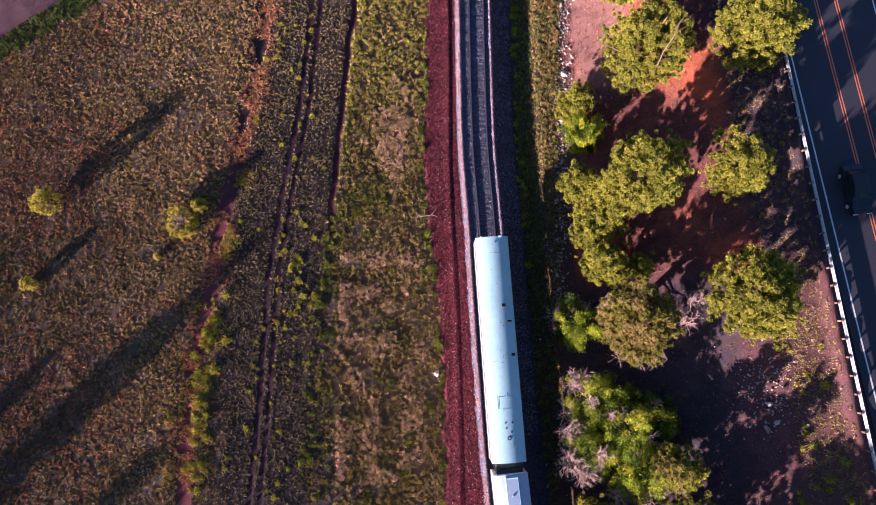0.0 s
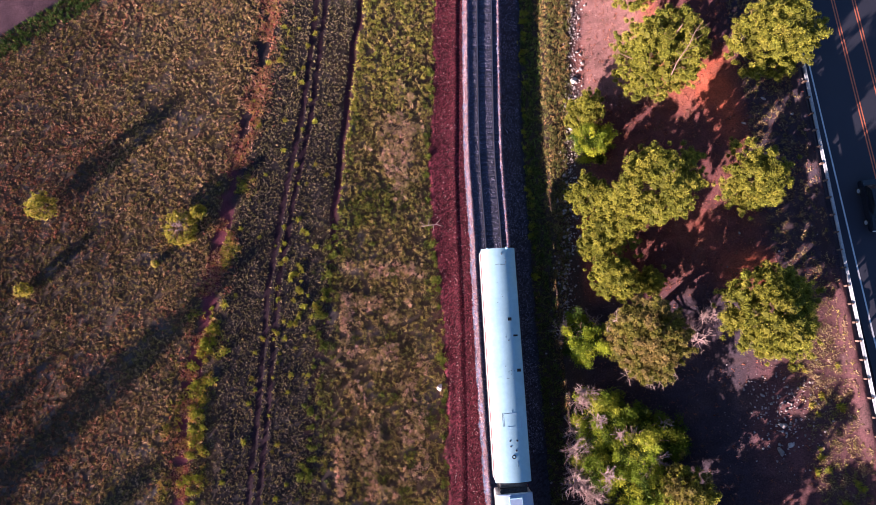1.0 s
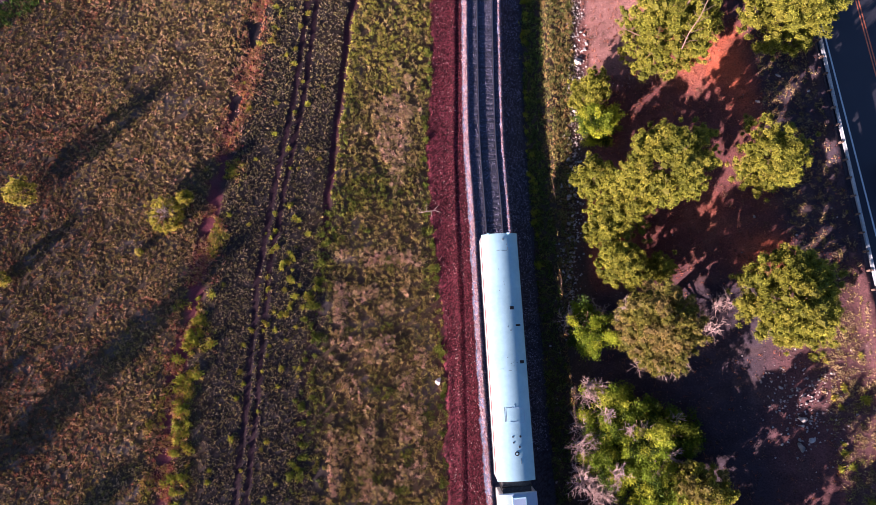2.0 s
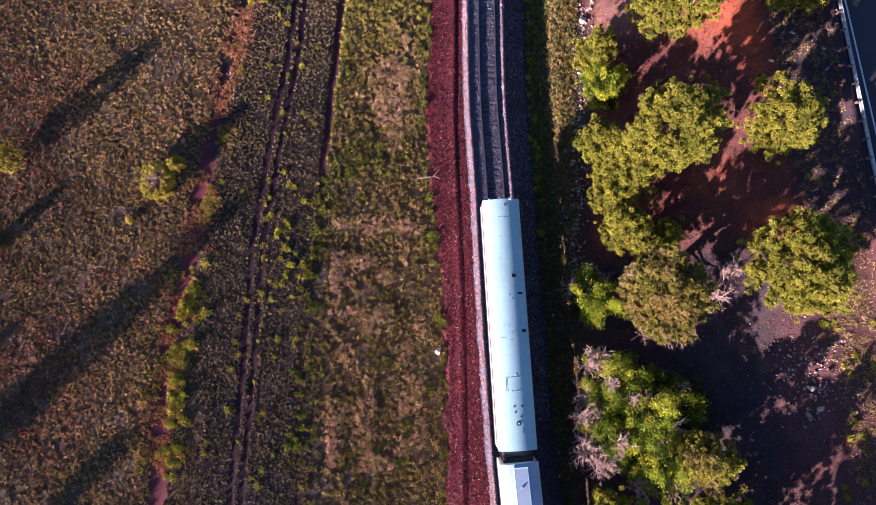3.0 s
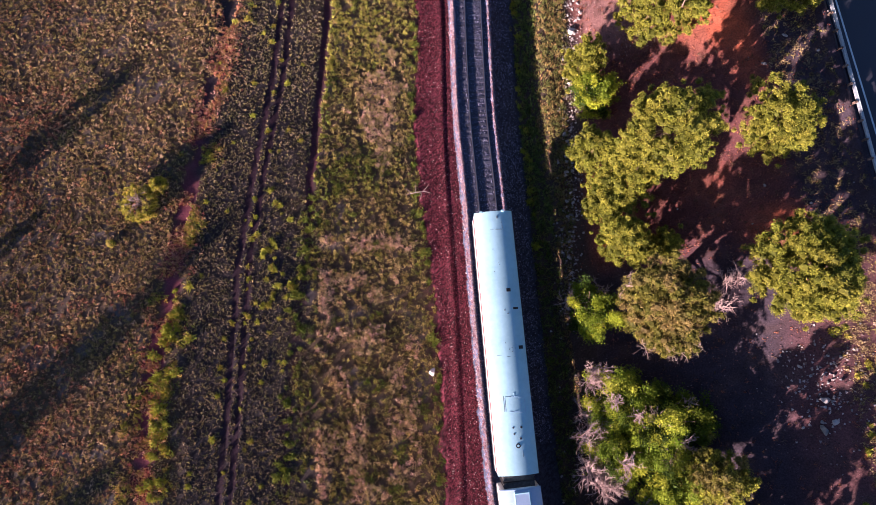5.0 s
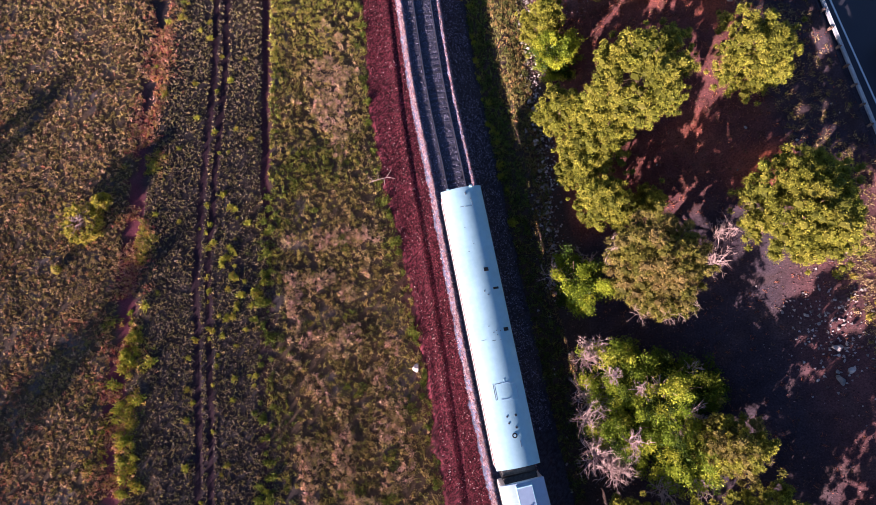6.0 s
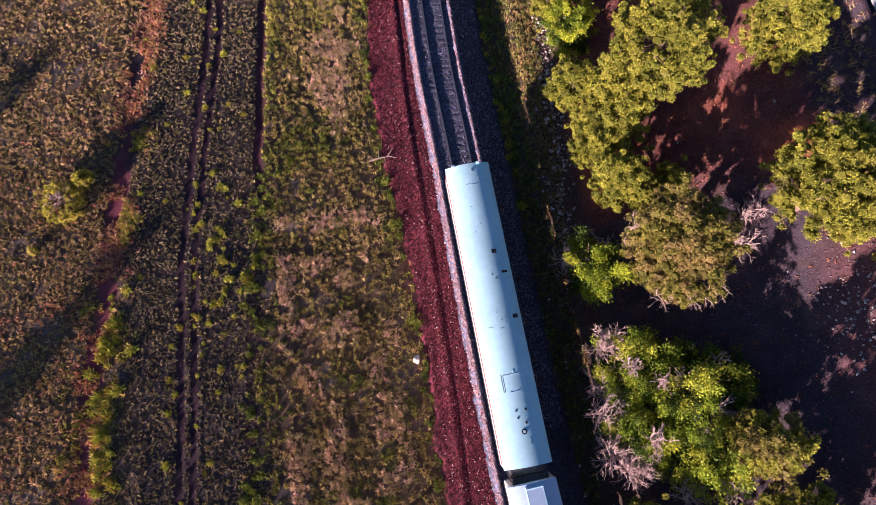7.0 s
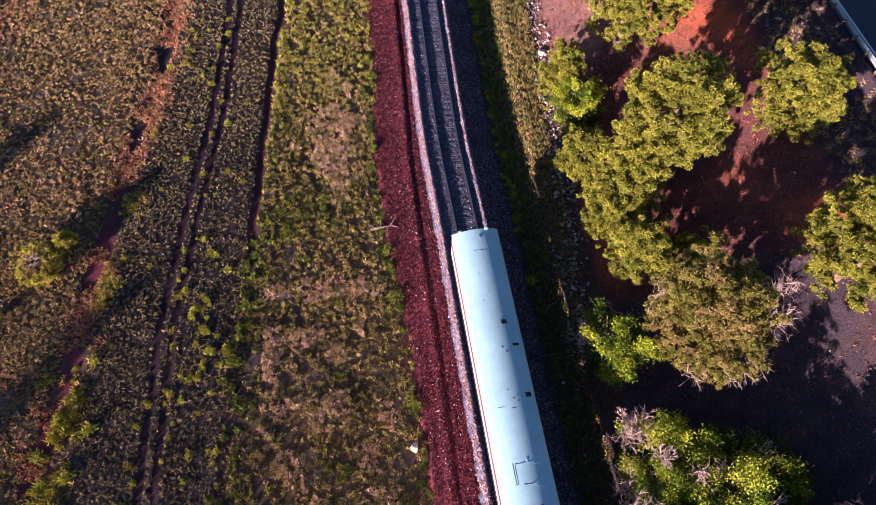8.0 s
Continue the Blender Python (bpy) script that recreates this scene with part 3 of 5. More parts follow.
def train_car(y, length, raised):
    label = ("grey-blue passenger coach with a raised walkway along its roof" if raised
             else "white-roofed passenger coach with a red side stripe and roof vents")
    c = thing("passenger_coach", on_track(y, length), label, "train car", "train cars")
    half, w = length / 2, 1.5
    eave, crown = (3.6, 3.98)
    body = extruded([(-w + 0.02, 0.95), (w - 0.02, 0.95), (w, 1.1), (w, eave - 0.06), (-w, eave - 0.06), (-w, 1.1)], -half, half)
    bmesh.ops.bevel(body, geom=[e for e in body.edges if abs(e.verts[0].co.x - e.verts[1].co.x) < 1e-4 and abs(e.verts[0].co.y - e.verts[1].co.y) < 1e-4], offset=0.1, segments=3, affect="EDGES")
    part("body", body, M_SIDE, c)
    roof = extruded(roof_profile(w + 0.015, eave, crown), -half + 0.02, half - 0.02, 12)
    bmesh.ops.split_edges(roof, edges=[e for e in roof.edges if any(len(f.verts) > 4 for f in e.link_faces)])
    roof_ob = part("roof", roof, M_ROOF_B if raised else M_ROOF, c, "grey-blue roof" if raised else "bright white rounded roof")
    for p in roof_ob.data.polygons:
        p.use_smooth = abs(p.normal.y) < 0.5
    for sx in (-1, 1):
        part("gutter", boxed(0.03, length - 0.5, 0.04, pose(sx * (w + 0.005), 0, eave - 0.08), 0.01), M_VENT, c)
        if not raised:
            part("stripe", boxed(0.03, length - 0.4, 0.55, pose(sx * (w + 0.008), 0, 2.55)), M_RED, c, "red painted stripe")
        part("sill", boxed(0.06, length - 0.3, 0.18, pose(sx * (w + 0.02), 0, 1.02), 0.02), M_DARK, c)
    part("underframe", boxed(2.5, length - 1.0, 0.35, pose(0, 0, 0.85), 0.04), M_DARK, c)
    for y, long in ((-2.4, 1.7), (3.1, 1.1)):
        part("equipment_box", boxed(2.3, long, 0.55, pose(0, y, 0.52), 0.05), M_DARK, c)
    for d in (-1, 1):
        bogie(c, d * (half - 3.5))
        part("end_door", boxed(0.8, 0.05, 2.0, pose(0, d * (half + 0.015), 2.05), 0.015), M_DARK, c)
        if d == 1 and not raised:
            continue
        g = part("gangway", boxed(2.3, 0.42, 2.6, pose(0, d * (half + 0.2), 2.2), 0.06), M_DARK, c, "dark rubber gangway bellows")
        part("buffer_plate", boxed(2.4, 0.04, 2.7, pose(0, d * (half + 0.40), 2.2), 0.015), M_DARK, g)
    return c, half, w, eave, crown


FRONT = 10.5
COACH = 20.1
car, half, w, eave, crown = train_car(FRONT, COACH, False)


def on_roof(name, x, along, bm, mat, label="", dz=0.0, turn=0.0):
    """A part on the roof, 'along' metres behind the front end; tilted with the roof."""
    tilt = math.degrees(math.atan2(roof_z(x + 0.05) - roof_z(x - 0.05), 0.1))
    ob = part(name, bm, mat, car, label)
    ob.matrix_local = pose(x, half - along, roof_z(x) + dz, 0, -tilt, turn)
    return ob


# small fittings on the white roof
for x in (-0.95, 0.75):
    part("marker_lamp", boxed(0.22, 0.16, 0.14, pose(x, half - 0.02, roof_z(x) + 0.03), 0.03), M_ROOF, car)
for x, along, sx, sy in ((0.60, 6.4, 0.34, 0.28), (1.02, 7.85, 0.42, 0.16), (1.12, 10.85, 0.36, 0.26)):
    on_roof("exhaust_port", x, along, boxed(sx, sy, 0.025, Matrix(), 0.01), M_DARK, "black exhaust opening")
on_roof("exhaust_port", 0.16, 7.95, boxed(0.07, 0.12, 0.02, Matrix(), 0.006), M_VENT)
on_roof("exhaust_port", 0.38, 8.25, boxed(0.12, 0.08, 0.02, Matrix(), 0.006), M_VENT)
for x, along in ((-0.05, 10.45), (0.2, 10.95), (0.42, 10.85), (0.42, 11.15), (0.7, 10.9), (-0.3, 3.1), (-0.35, 4.9), (0.1, 4.4)):
    on_roof("rivet_plate", x, along, boxed(0.07, 0.06, 0.016, Matrix(), 0.005), M_VENT)
for x, along, l in ((-0.6, 11.35, 0.35), (0.1, 11.5, 0.25), (0.6, 11.5, 0.12), (0.05, 4.2, 0.05), (-0.2, 1.5, 0.3), (0.3, 1.55, 0.5)):
    on_roof("roof_seam", x, along, boxed(l, 0.03, 0.014, Matrix(), 0.004), M_VENT)
on_roof("antenna", 0.25, 0.55, boxed(0.12, 0.20, 0.05, Matrix(), 0.02), M_VENT)
on_roof("antenna", 0.55, 1.0, boxed(0.05, 0.12, 0.04, Matrix(), 0.01), M_VENT)
on_roof("antenna", 0.6, 1.35, boxed(0.04, 0.26, 0.04, Matrix(), 0.01), M_VENT)
# roof hatch with its rails
for x, along, sx, sy, mat in ((-0.60, 14.95, 0.045, 1.15, M_VENT), (-0.50, 15.0, 0.035, 1.0, M_VENT), (0.98, 15.2, 0.03, 1.0, M_ROOF_B), (-0.25, 14.45, 0.5, 0.03, M_VENT),
                              (0.3, 14.45, 0.5, 0.025, M_ROOF_B), (0.75, 14.55, 0.4, 0.025, M_ROOF_B), (0.1, 15.55, 0.7, 0.02, M_ROOF_B), (0.7, 15.65, 0.4, 0.02, M_ROOF_B)):
    on_roof("hatch_rail", x, along, boxed(sx, sy, 0.014, Matrix(), 0.004), mat, "low rail around a roof hatch", 0.004)
for x, along in ((0.22, 14.3), (1.28, 15.1), (1.36, 15.4)):
    on_roof("hatch_bracket", x, along, boxed(0.08, 0.2, 0.03, Matrix(), 0.01), M_ROOF)
for x, along, r in ((-0.09, 16.7, 0.075), (0.52, 16.7, 0.10), (-0.05, 17.15, 0.075), (0.40, 17.5, 0.10)):
    v = on_roof("roof_vent", x, along, disc(r, 0.035, Matrix(), 18, 0.01), M_VENT, "small round roof vent")
    part("vent_cap", disc(r * 0.55, 0.03, pose(0, 0, 0.012), 14, 0.006), M_DARK, v)
v = on_roof("roof_vent", 0.16, 18.0, disc(0.18, 0.035, Matrix(), 24, 0.012), M_DARK, "larger ring-shaped roof vent")
part("vent_cap", disc(0.09, 0.03, pose(0, 0, 0.012), 18, 0.006), M_ROOF, v)
on_roof("roof_seam", 0.45, 18.6, boxed(0.035, 0.45, 0.025, Matrix(), 0.005), M_VENT)

# the coach behind, with a raised walkway on its roof
car, half, w, eave, crown = train_car(FRONT - COACH - 0.85, COACH, True)
on_roof("walkway", 0.05, COACH / 2, boxed(0.98, COACH - 0.3, 0.07, Matrix(), 0.01), M_ROOF_B, "raised grey walkway", 0.02)
for x in (-0.47, 0.57):
    on_roof("walkway_rim", x, COACH / 2, boxed(0.09, COACH - 0.3, 0.12, Matrix(), 0.03), M_ROOF, "pale raised rim", 0.04)
on_roof("walkway_rim", 0.05, 0.28, boxed(1.1, 0.09, 0.12, Matrix(), 0.03), M_ROOF, "", 0.04)
lamp = on_roof("roof_lamp", 0.0, 1.75, disc(0.09, 0.09, Matrix(), 14, 0.03), M_ROOF, "small white roof lamp", 0.09)
part("lamp_base", boxed(0.24, 0.12, 0.05, pose(-0.05, 0, -0.06), 0.01), M_VENT, lamp)
for d in (0.0, 0.35):
    on_roof("grab_iron", 1.25, 2.5 + d, boxed(0.28, 0.04, 0.07, Matrix(), 0.01), M_ROOF, "white grab iron", 0.03)
for along in (1.2, 2.6, 6.0, 8.4):
    part("window_hood", boxed(0.03, 0.7, 0.12, pose(-1.53, half - along, 3.3), 0.01), M_VENT, car)

# ---- trees ----
PINE = [(0.33, 0.315, 0.026), (0.28, 0.28, 0.024), (0.37, 0.34, 0.034), (0.20, 0.205, 0.020)]
BROWN_PINE = [(0.29, 0.23, 0.055), (0.25, 0.225, 0.030), (0.35, 0.25, 0.08), (0.18, 0.17, 0.022)]
# the last, darkest leaf colour carries the crown's inner shade
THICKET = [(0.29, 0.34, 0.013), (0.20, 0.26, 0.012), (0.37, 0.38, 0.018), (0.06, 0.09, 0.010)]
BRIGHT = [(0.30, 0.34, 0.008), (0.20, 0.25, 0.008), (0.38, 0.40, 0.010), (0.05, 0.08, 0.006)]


def twigs(bm, rng, at, n, reach, up=0.6, thin=0.03):
    """Bare grey branches fanning out from a point."""
    for _ in range(n):
        a = rng.uniform(0, 2 * math.pi)
        d = np.array([math.cos(a), math.sin(a), rng.uniform(0.1, up)])
        p = [np.array(at) + 0.2 * rng.normal(size=3)]
        length = reach * rng.uniform(0.5, 1.1)
        for _ in range(4):
            d = d / np.linalg.norm(d) + 0.28 * rng.normal(size=3)
            p.append(p[-1] + d / np.linalg.norm(d) * length / 4)
        tube(bm, [tuple(q) for q in p], [thin * k for k in (1.3, 1.0, 0.8, 0.55, 0.3)], 4)
        for q in p[2:4]:
            for _ in range(2):
                e = d + 0.8 * rng.normal(size=3)
                e = e / np.linalg.norm(e) * length * 0.3
                tube(bm, [tuple(q), tuple(q + 0.55 * e + 0.04 * rng.normal(size=3)), tuple(q + e)], [thin * 0.6, thin * 0.45, thin * 0.22], 3)
    return bm


def shell(r, tall, n, rng, lobes, skirt=0.85):
    """Clump centres over an uneven crown: most near the outside, some within."""
    d = rng.normal(size=(n, 3))
    d /= np.linalg.norm(d, axis=1, keepdims=True)
    d[:, 2] = np.where(d[:, 2] < -0.8, -d[:, 2], d[:, 2])
    bulge = np.ones(n)
    for q, size, far in lobes:
        bulge += size * np.exp(-((1 - d @ q) / far))
    k = rng.uniform(0.62, 1.0, n) ** 0.7 * bulge
    c = d * k[:, None] * (r, r, tall)
    wide = np.where(d[:, 2] < 0, (1 - skirt) + skirt * (1 - 0.22 * d[:, 2] ** 2) / np.sqrt(1 - d[:, 2] ** 2), 1.0)
    return c * np.stack([wide, wide, np.ones(n)], 1), d


def pine_tree(x, y, top, r, palette=PINE, seed=1, label="", low=0.1, dense=1.0, lean=(0, 0), bare=0, squash=1.0):
    """A trunk, limbs and a crown of needle clumps; 'low' is where the crown starts, as a part of the height."""
    rng = np.random.default_rng(seed)
    base = float(land(np.array(x), np.array(y)))
    h = top - base
    t = thing("pine_tree", pose(x, y, base - 0.05), label or "yellow-green ponderosa pine with tufted needles", "tree", "trees on the slope")
    bm = bmesh.new()
    pts = [(0, 0, -0.2)] + [(lean[0] * f + 0.06 * rng.normal(), lean[1] * f + 0.06 * rng.normal(), h * f) for f in (0.2, 0.45, 0.7, 0.95)]
    tr = 0.05 + 0.028 * h
    tube(bm, pts, [tr * 1.25, tr, tr * 0.75, tr * 0.45, tr * 0.12], 8)
    part("trunk", bm, M_BARK, t)
    z0, z1 = h * low, h
    mid, tall = (z0 * 0.9 + z1) / 2, (z1 - z0) / 2 * 1.05
    lobes = []
    for _ in range(12):
        q = rng.normal(size=3)
        lobes.append((q / np.linalg.norm(q), rng.uniform(-0.32, 0.26), rng.uniform(0.04, 0.16)))
    # boughs: groups of rounded needle pads with dark gaps between them
    nb = int(12.0 * r * (r + tall) / 2 * dense) + 22
    boughs, bd = shell(r * 0.88, tall * 0.92, nb, rng, lobes)
    boughs[:, 0] *= squash
    wide = rng.uniform(0.26, 0.46, nb) * (0.85 + 0.06 * r)
    k = 3
    off = rng.normal(size=(nb, k, 3)) * (0.95, 0.95, 0.5)
    off[:, 0] = 0
    c = (boughs[:, None] + off * wide[:, None, None]).reshape(-1, 3)
    size = np.repeat(wide, k) * np.tile([1.0, 0.75, 0.6], nb) * rng.uniform(0.85, 1.15, nb * k)
    out = np.repeat(bd, k, 0)
    col = np.repeat(tinted(palette, [4, 4, 3, 2], nb, rng, 0.2), k, 0) * rng.uniform(0.85, 1.15, (nb * k, 1))
    # inner pads fill the crown, coloured a little darker as if shaded
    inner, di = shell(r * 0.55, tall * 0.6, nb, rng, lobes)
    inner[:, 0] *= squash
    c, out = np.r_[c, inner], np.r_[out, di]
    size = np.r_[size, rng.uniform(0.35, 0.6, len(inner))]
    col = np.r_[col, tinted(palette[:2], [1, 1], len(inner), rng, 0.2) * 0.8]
    c = c + (np.array([lean[0], lean[1], 0]) * 0.7 + (0, 0, mid))
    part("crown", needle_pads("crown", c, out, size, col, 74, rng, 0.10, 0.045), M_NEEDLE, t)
    for i in range(8):
        q = boughs[rng.integers(len(boughs))]
        f = np.clip((q[2] + mid) / h * rng.uniform(0.6, 0.95), 0.15, 0.9)
        s0 = np.array([lean[0] * f, lean[1] * f, h * f])
        e = q + (0, 0, mid)
        bm = tube(bmesh.new(), [tuple(s0), tuple(s0 * 0.5 + e * 0.5 + (0, 0, -0.35)), tuple(e - (0, 0, 0.25))], [tr * 0.26, tr * 0.18, 0.02], 5)
        part("limb", bm, M_BARK, t)
    if bare:
        for _ in range(bare):
            a = rng.uniform(0, 2 * math.pi)
            bm = twigs(bmesh.new(), rng, (r * 0.85 * math.cos(a), r * 0.85 * math.sin(a), mid + rng.uniform(-1.0, 1.0)), 10, 1.1, 0.6, 0.018)
            part("dead_branch", bm, M_DEADWOOD, t, "bare grey dead branch")
    return t


def leafy_shrub(x, y, top, r, seed, label, palette=BRIGHT, clumps=300, leaf=0.13, bare=(), name="leafy_shrub", cat="shrub", parts=()):
    """Several stems, a crown of leaf sprays, and bare twigs where 'bare' says."""
    rng = np.random.default_rng(seed)
    base = float(land(np.array(x), np.array(y)))
    h = top - base
    t = thing(name, pose(x, y, base - 0.05), label, cat)
    for i in range(6):
        a = i * 1.05 + rng.uniform(-0.3, 0.3)
        e = np.array([math.cos(a) * r * 0.6, math.sin(a) * r * 0.6, h * 0.8])
        part("stem", tube(bmesh.new(), [(0.1 * math.cos(a), 0.1 * math.sin(a), -0.1), tuple(e * (0.4, 0.4, 0.5)), tuple(e)], [0.09, 0.06, 0.02], 6), M_BARK, t)
    lobes = []
    for _ in range(14):
        q = rng.normal(size=3)
        lobes.append((q / np.linalg.norm(q), rng.uniform(-0.55, 0.4), rng.uniform(0.03, 0.10)))
    nb = max(14, clumps // 7)
    sprays, sd = shell(r * 0.85, h * 0.5, nb, rng, lobes)
    k = 9
    way = sd * (0.9, 0.9, 0.5) + (0, 0, 0.55) + 0.35 * rng.normal(size=(nb, 3))
    along = rng.uniform(-0.6, 0.55, (nb, k, 1)) * rng.uniform(0.7, 1.3, (nb, 1, 1))
    c = sprays[:, None] + way[:, None] * along + 0.13 * rng.normal(size=(nb, k, 3)) * (1.3 - along)
    c = c.reshape(-1, 3) + (0, 0, h * 0.48)
    c[:, 2] = np.maximum(c[:, 2], 0.1)
    out = np.repeat(way, k, 0)
    # core leaves, coloured dark throughout for the shade inside the crown
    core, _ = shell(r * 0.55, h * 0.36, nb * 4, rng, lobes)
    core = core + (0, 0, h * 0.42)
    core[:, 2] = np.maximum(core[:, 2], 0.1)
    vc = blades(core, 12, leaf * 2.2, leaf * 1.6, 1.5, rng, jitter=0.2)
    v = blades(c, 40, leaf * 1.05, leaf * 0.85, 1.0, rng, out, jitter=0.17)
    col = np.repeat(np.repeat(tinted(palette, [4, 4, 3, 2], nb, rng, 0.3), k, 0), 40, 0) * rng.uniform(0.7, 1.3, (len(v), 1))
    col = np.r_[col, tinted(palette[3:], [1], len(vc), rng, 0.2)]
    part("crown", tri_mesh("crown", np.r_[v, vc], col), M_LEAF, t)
    for bx, by, bz, n, reach in bare:
        part("dead_branch", twigs(bmesh.new(), rng, (bx, by, bz), n + 16, reach * 1.1, 0.9, 0.025), M_DEADWOOD, t, "bare pinkish-grey dead branch")
    return t


pine_tree(26.0, 4.2, 13.4, 4.4, seed=11, label="broad round pine with dense yellow-green tufts", low=0.28, dense=1.3, squash=0.82)
pine_tree(17.3, 2.3, 11.0, 3.8, BROWN_PINE, seed=12, label="brownish olive pine with some bare twigs", low=0.22, dense=1.05, bare=4)
pine_tree(18.4, 15.4, 12.9, 3.7, seed=13, label="tall yellow-green pine in the dense group", low=0.36)
pine_tree(13.9, 15.6, 6.6, 2.1, seed=14, label="low olive pine at the foot of the slope", low=0.3)
pine_tree(16.2, 12.9, 7.9, 2.7, seed=26, label="olive pine filling the dense group", low=0.3)
pine_tree(14.5, 11.2, 6.0, 2.2, seed=15, label="small olive pine at the foot of the slope", low=0.3)
pine_tree(15.5, 8.0, 7.2, 2.15, seed=16, label="small rounded green pine", low=0.34, dense=1.2)
pine_tree(18.9, 7.6, 5.4, 1.3, seed=17, label="young slender pine among the larger ones", low=0.1)
pine_tree(26.4, 15.4, 12.2, 2.8, seed=18, label="yellow-green pine standing alone near the road", low=0.1)
wide_pine = pine_tree(19.4, 27.2, 12.6, 4.3, seed=19, label="wide pine with a bare upper trunk showing", low=0.04, lean=(0.6, 0.8), dense=0.8)
bm = tube(bmesh.new(), [(0.1, -2.9, 7.9), (0.25, -2.2, 9.0), (0.7, -1.5, 10.2), (0.8, -0.9, 11.2), (1.15, -0.4, 12.0)], [0.05, 0.042, 0.034, 0.026, 0.01], 6)
for k in range(9):
    f = 0.1 + 0.09 * k
    a = np.array([0.1 + 1.0 * f, -2.9 + 2.5 * f, 7.9 + 4.1 * f])
    tube(bm, [tuple(a), tuple(a + (0.4 * (-1) ** k, 0.15, 0.15)), tuple(a + (0.75 * (-1) ** k + 0.1, 0.05 + 0.05 * k, 0.4))], [0.022, 0.016, 0.007], 4)
part("dead_branch", bm, M_POST, wide_pine, "weathered bare leader standing out of the crown")
pine_tree(28.6, 27.8, 14.0, 3.9, seed=20, label="large pine leaning over the road's edge", low=0.0)
pine_tree(14.0, 24.2, 5.6, 1.9, seed=21, label="small olive pine beside the rocks", low=0.05)
pine_tree(19.7, -10.0, 9.6, 2.3, BROWN_PINE[:2] + PINE[:2], seed=22, label="olive pine behind the leafy thicket", low=0.1)
pine_tree(13.4, -14.8, 7.0, 2.3, seed=23, label="small pine beyond the thicket", low=0.1)
pine_tree(20.8, -15.0, 11.0, 2.9, seed=24, label="small pine on the slope", low=0.1)
pine_tree(18.5, 36.5, 9.5, 3.0, seed=25, label="pine at the far end of the group", low=0.06)
leafy_shrub(14.9, 21.2, 5.0, 1.95, 31, "bright green leafy young tree beside the rocks", clumps=240)
leafy_shrub(13.2, 2.5, 5.7, 2.5, 32, "bright green shrub with dry grey twigs", clumps=230, bare=((-1.9, 1.0, 2.4, 14, 1.1), (0.9, 1.6, 2.6, 7, 0.9), (-0.4, 0.8, 2.8, 4, 0.8), (0.3, -0.8, 3.0, 4, 0.7)))
for k, (sx, sy, st, sr, sd, nb) in enumerate(((14.6, -4.4, 5.8, 2.8, 41, ((-2.2, 1.4, 3.4, 16, 1.1), (-1.1, 0.0, 4.9, 10, 0.8), (0.6, -1.2, 5.0, 8, 0.8))),
                                             (17.0, -6.3, 7.3, 3.5, 42, ((-0.5, 0.6, 4.6, 8, 0.9), (1.4, -1.3, 4.2, 9, 0.9), (0.6, -2.4, 3.9, 9, 1.0), (2.2, 1.5, 3.6, 5, 0.7))),
                                             (14.0, -8.4, 5.4, 2.7, 43, ((-2.3, 1.2, 3.4, 26, 1.4), (-2.3, -1.3, 3.4, 30, 1.5), (-1.3, -2.2, 3.8, 22, 1.2), (0.2, -0.6, 5.0, 16, 1.0))),
                                             (17.2, -10.4, 7.0, 3.0, 44, ((-1.6, -2.0, 3.2, 16, 1.2), (0.8, -1.8, 4.0, 8, 1.0))))):
    leafy_shrub(sx, sy, st, sr, sd, "tall leafy thicket shrub with bare grey-pink branches", THICKET, clumps=460, bare=nb, leaf=0.12)

# leaf colours darkened to set this shrub in the thicket's shade
leafy_shrub(19.4, -6.2, 5.3, 2.2, 45, "dense leafy shrub behind the thicket, leaves darkened as if shaded", [(0.13, 0.17, 0.01), (0.10, 0.14, 0.01), (0.17, 0.20, 0.012), (0.06, 0.09, 0.01)], clumps=420)


def bare_shrub(x, y, r, h, n, seed, label):
    """A leafless shrub: many thin branches fanning up from one root."""
    rng = np.random.default_rng(seed)
    t = thing("bare_shrub", pose(x, y, float(land(np.array(x), np.array(y))) - 0.05), label, "shrub", "bare shrubs")
    for _ in range(5):
        a = rng.uniform(0, 6.28)
        at = (0.35 * r * math.cos(a), 0.35 * r * math.sin(a), max(0.25 * h, h - 1.4 * r))
        part("branch", tube(bmesh.new(), [(0, 0, 0), (at[0] * 0.5, at[1] * 0.5, 0.12 * h), at], [0.05, 0.04, 0.03], 5), M_DEADWOOD, t)
        part("twig_spray", twigs(bmesh.new(), rng, at, n, r, 1.6, 0.022), M_DEADWOOD, t)
    return t


for k, (x, y, r, h, n) in enumerate(((23.6, 4.6, 1.3, 1.6, 9), (23.0, 2.7, 1.2, 1.5, 9), (12.0, 3.6, 0.9, 1.4, 6), (13.0, -2.6, 1.3, 5.4, 14), (12.5, -5.8, 1.7, 5.2, 20), (12.6, -8.4, 1.7, 5.2, 24), (13.2, -10.4, 1.5, 5.2, 18))):
    bare_shrub(x, y, r, h, n, 120 + k, "leafless pinkish-grey shrub between the trees")

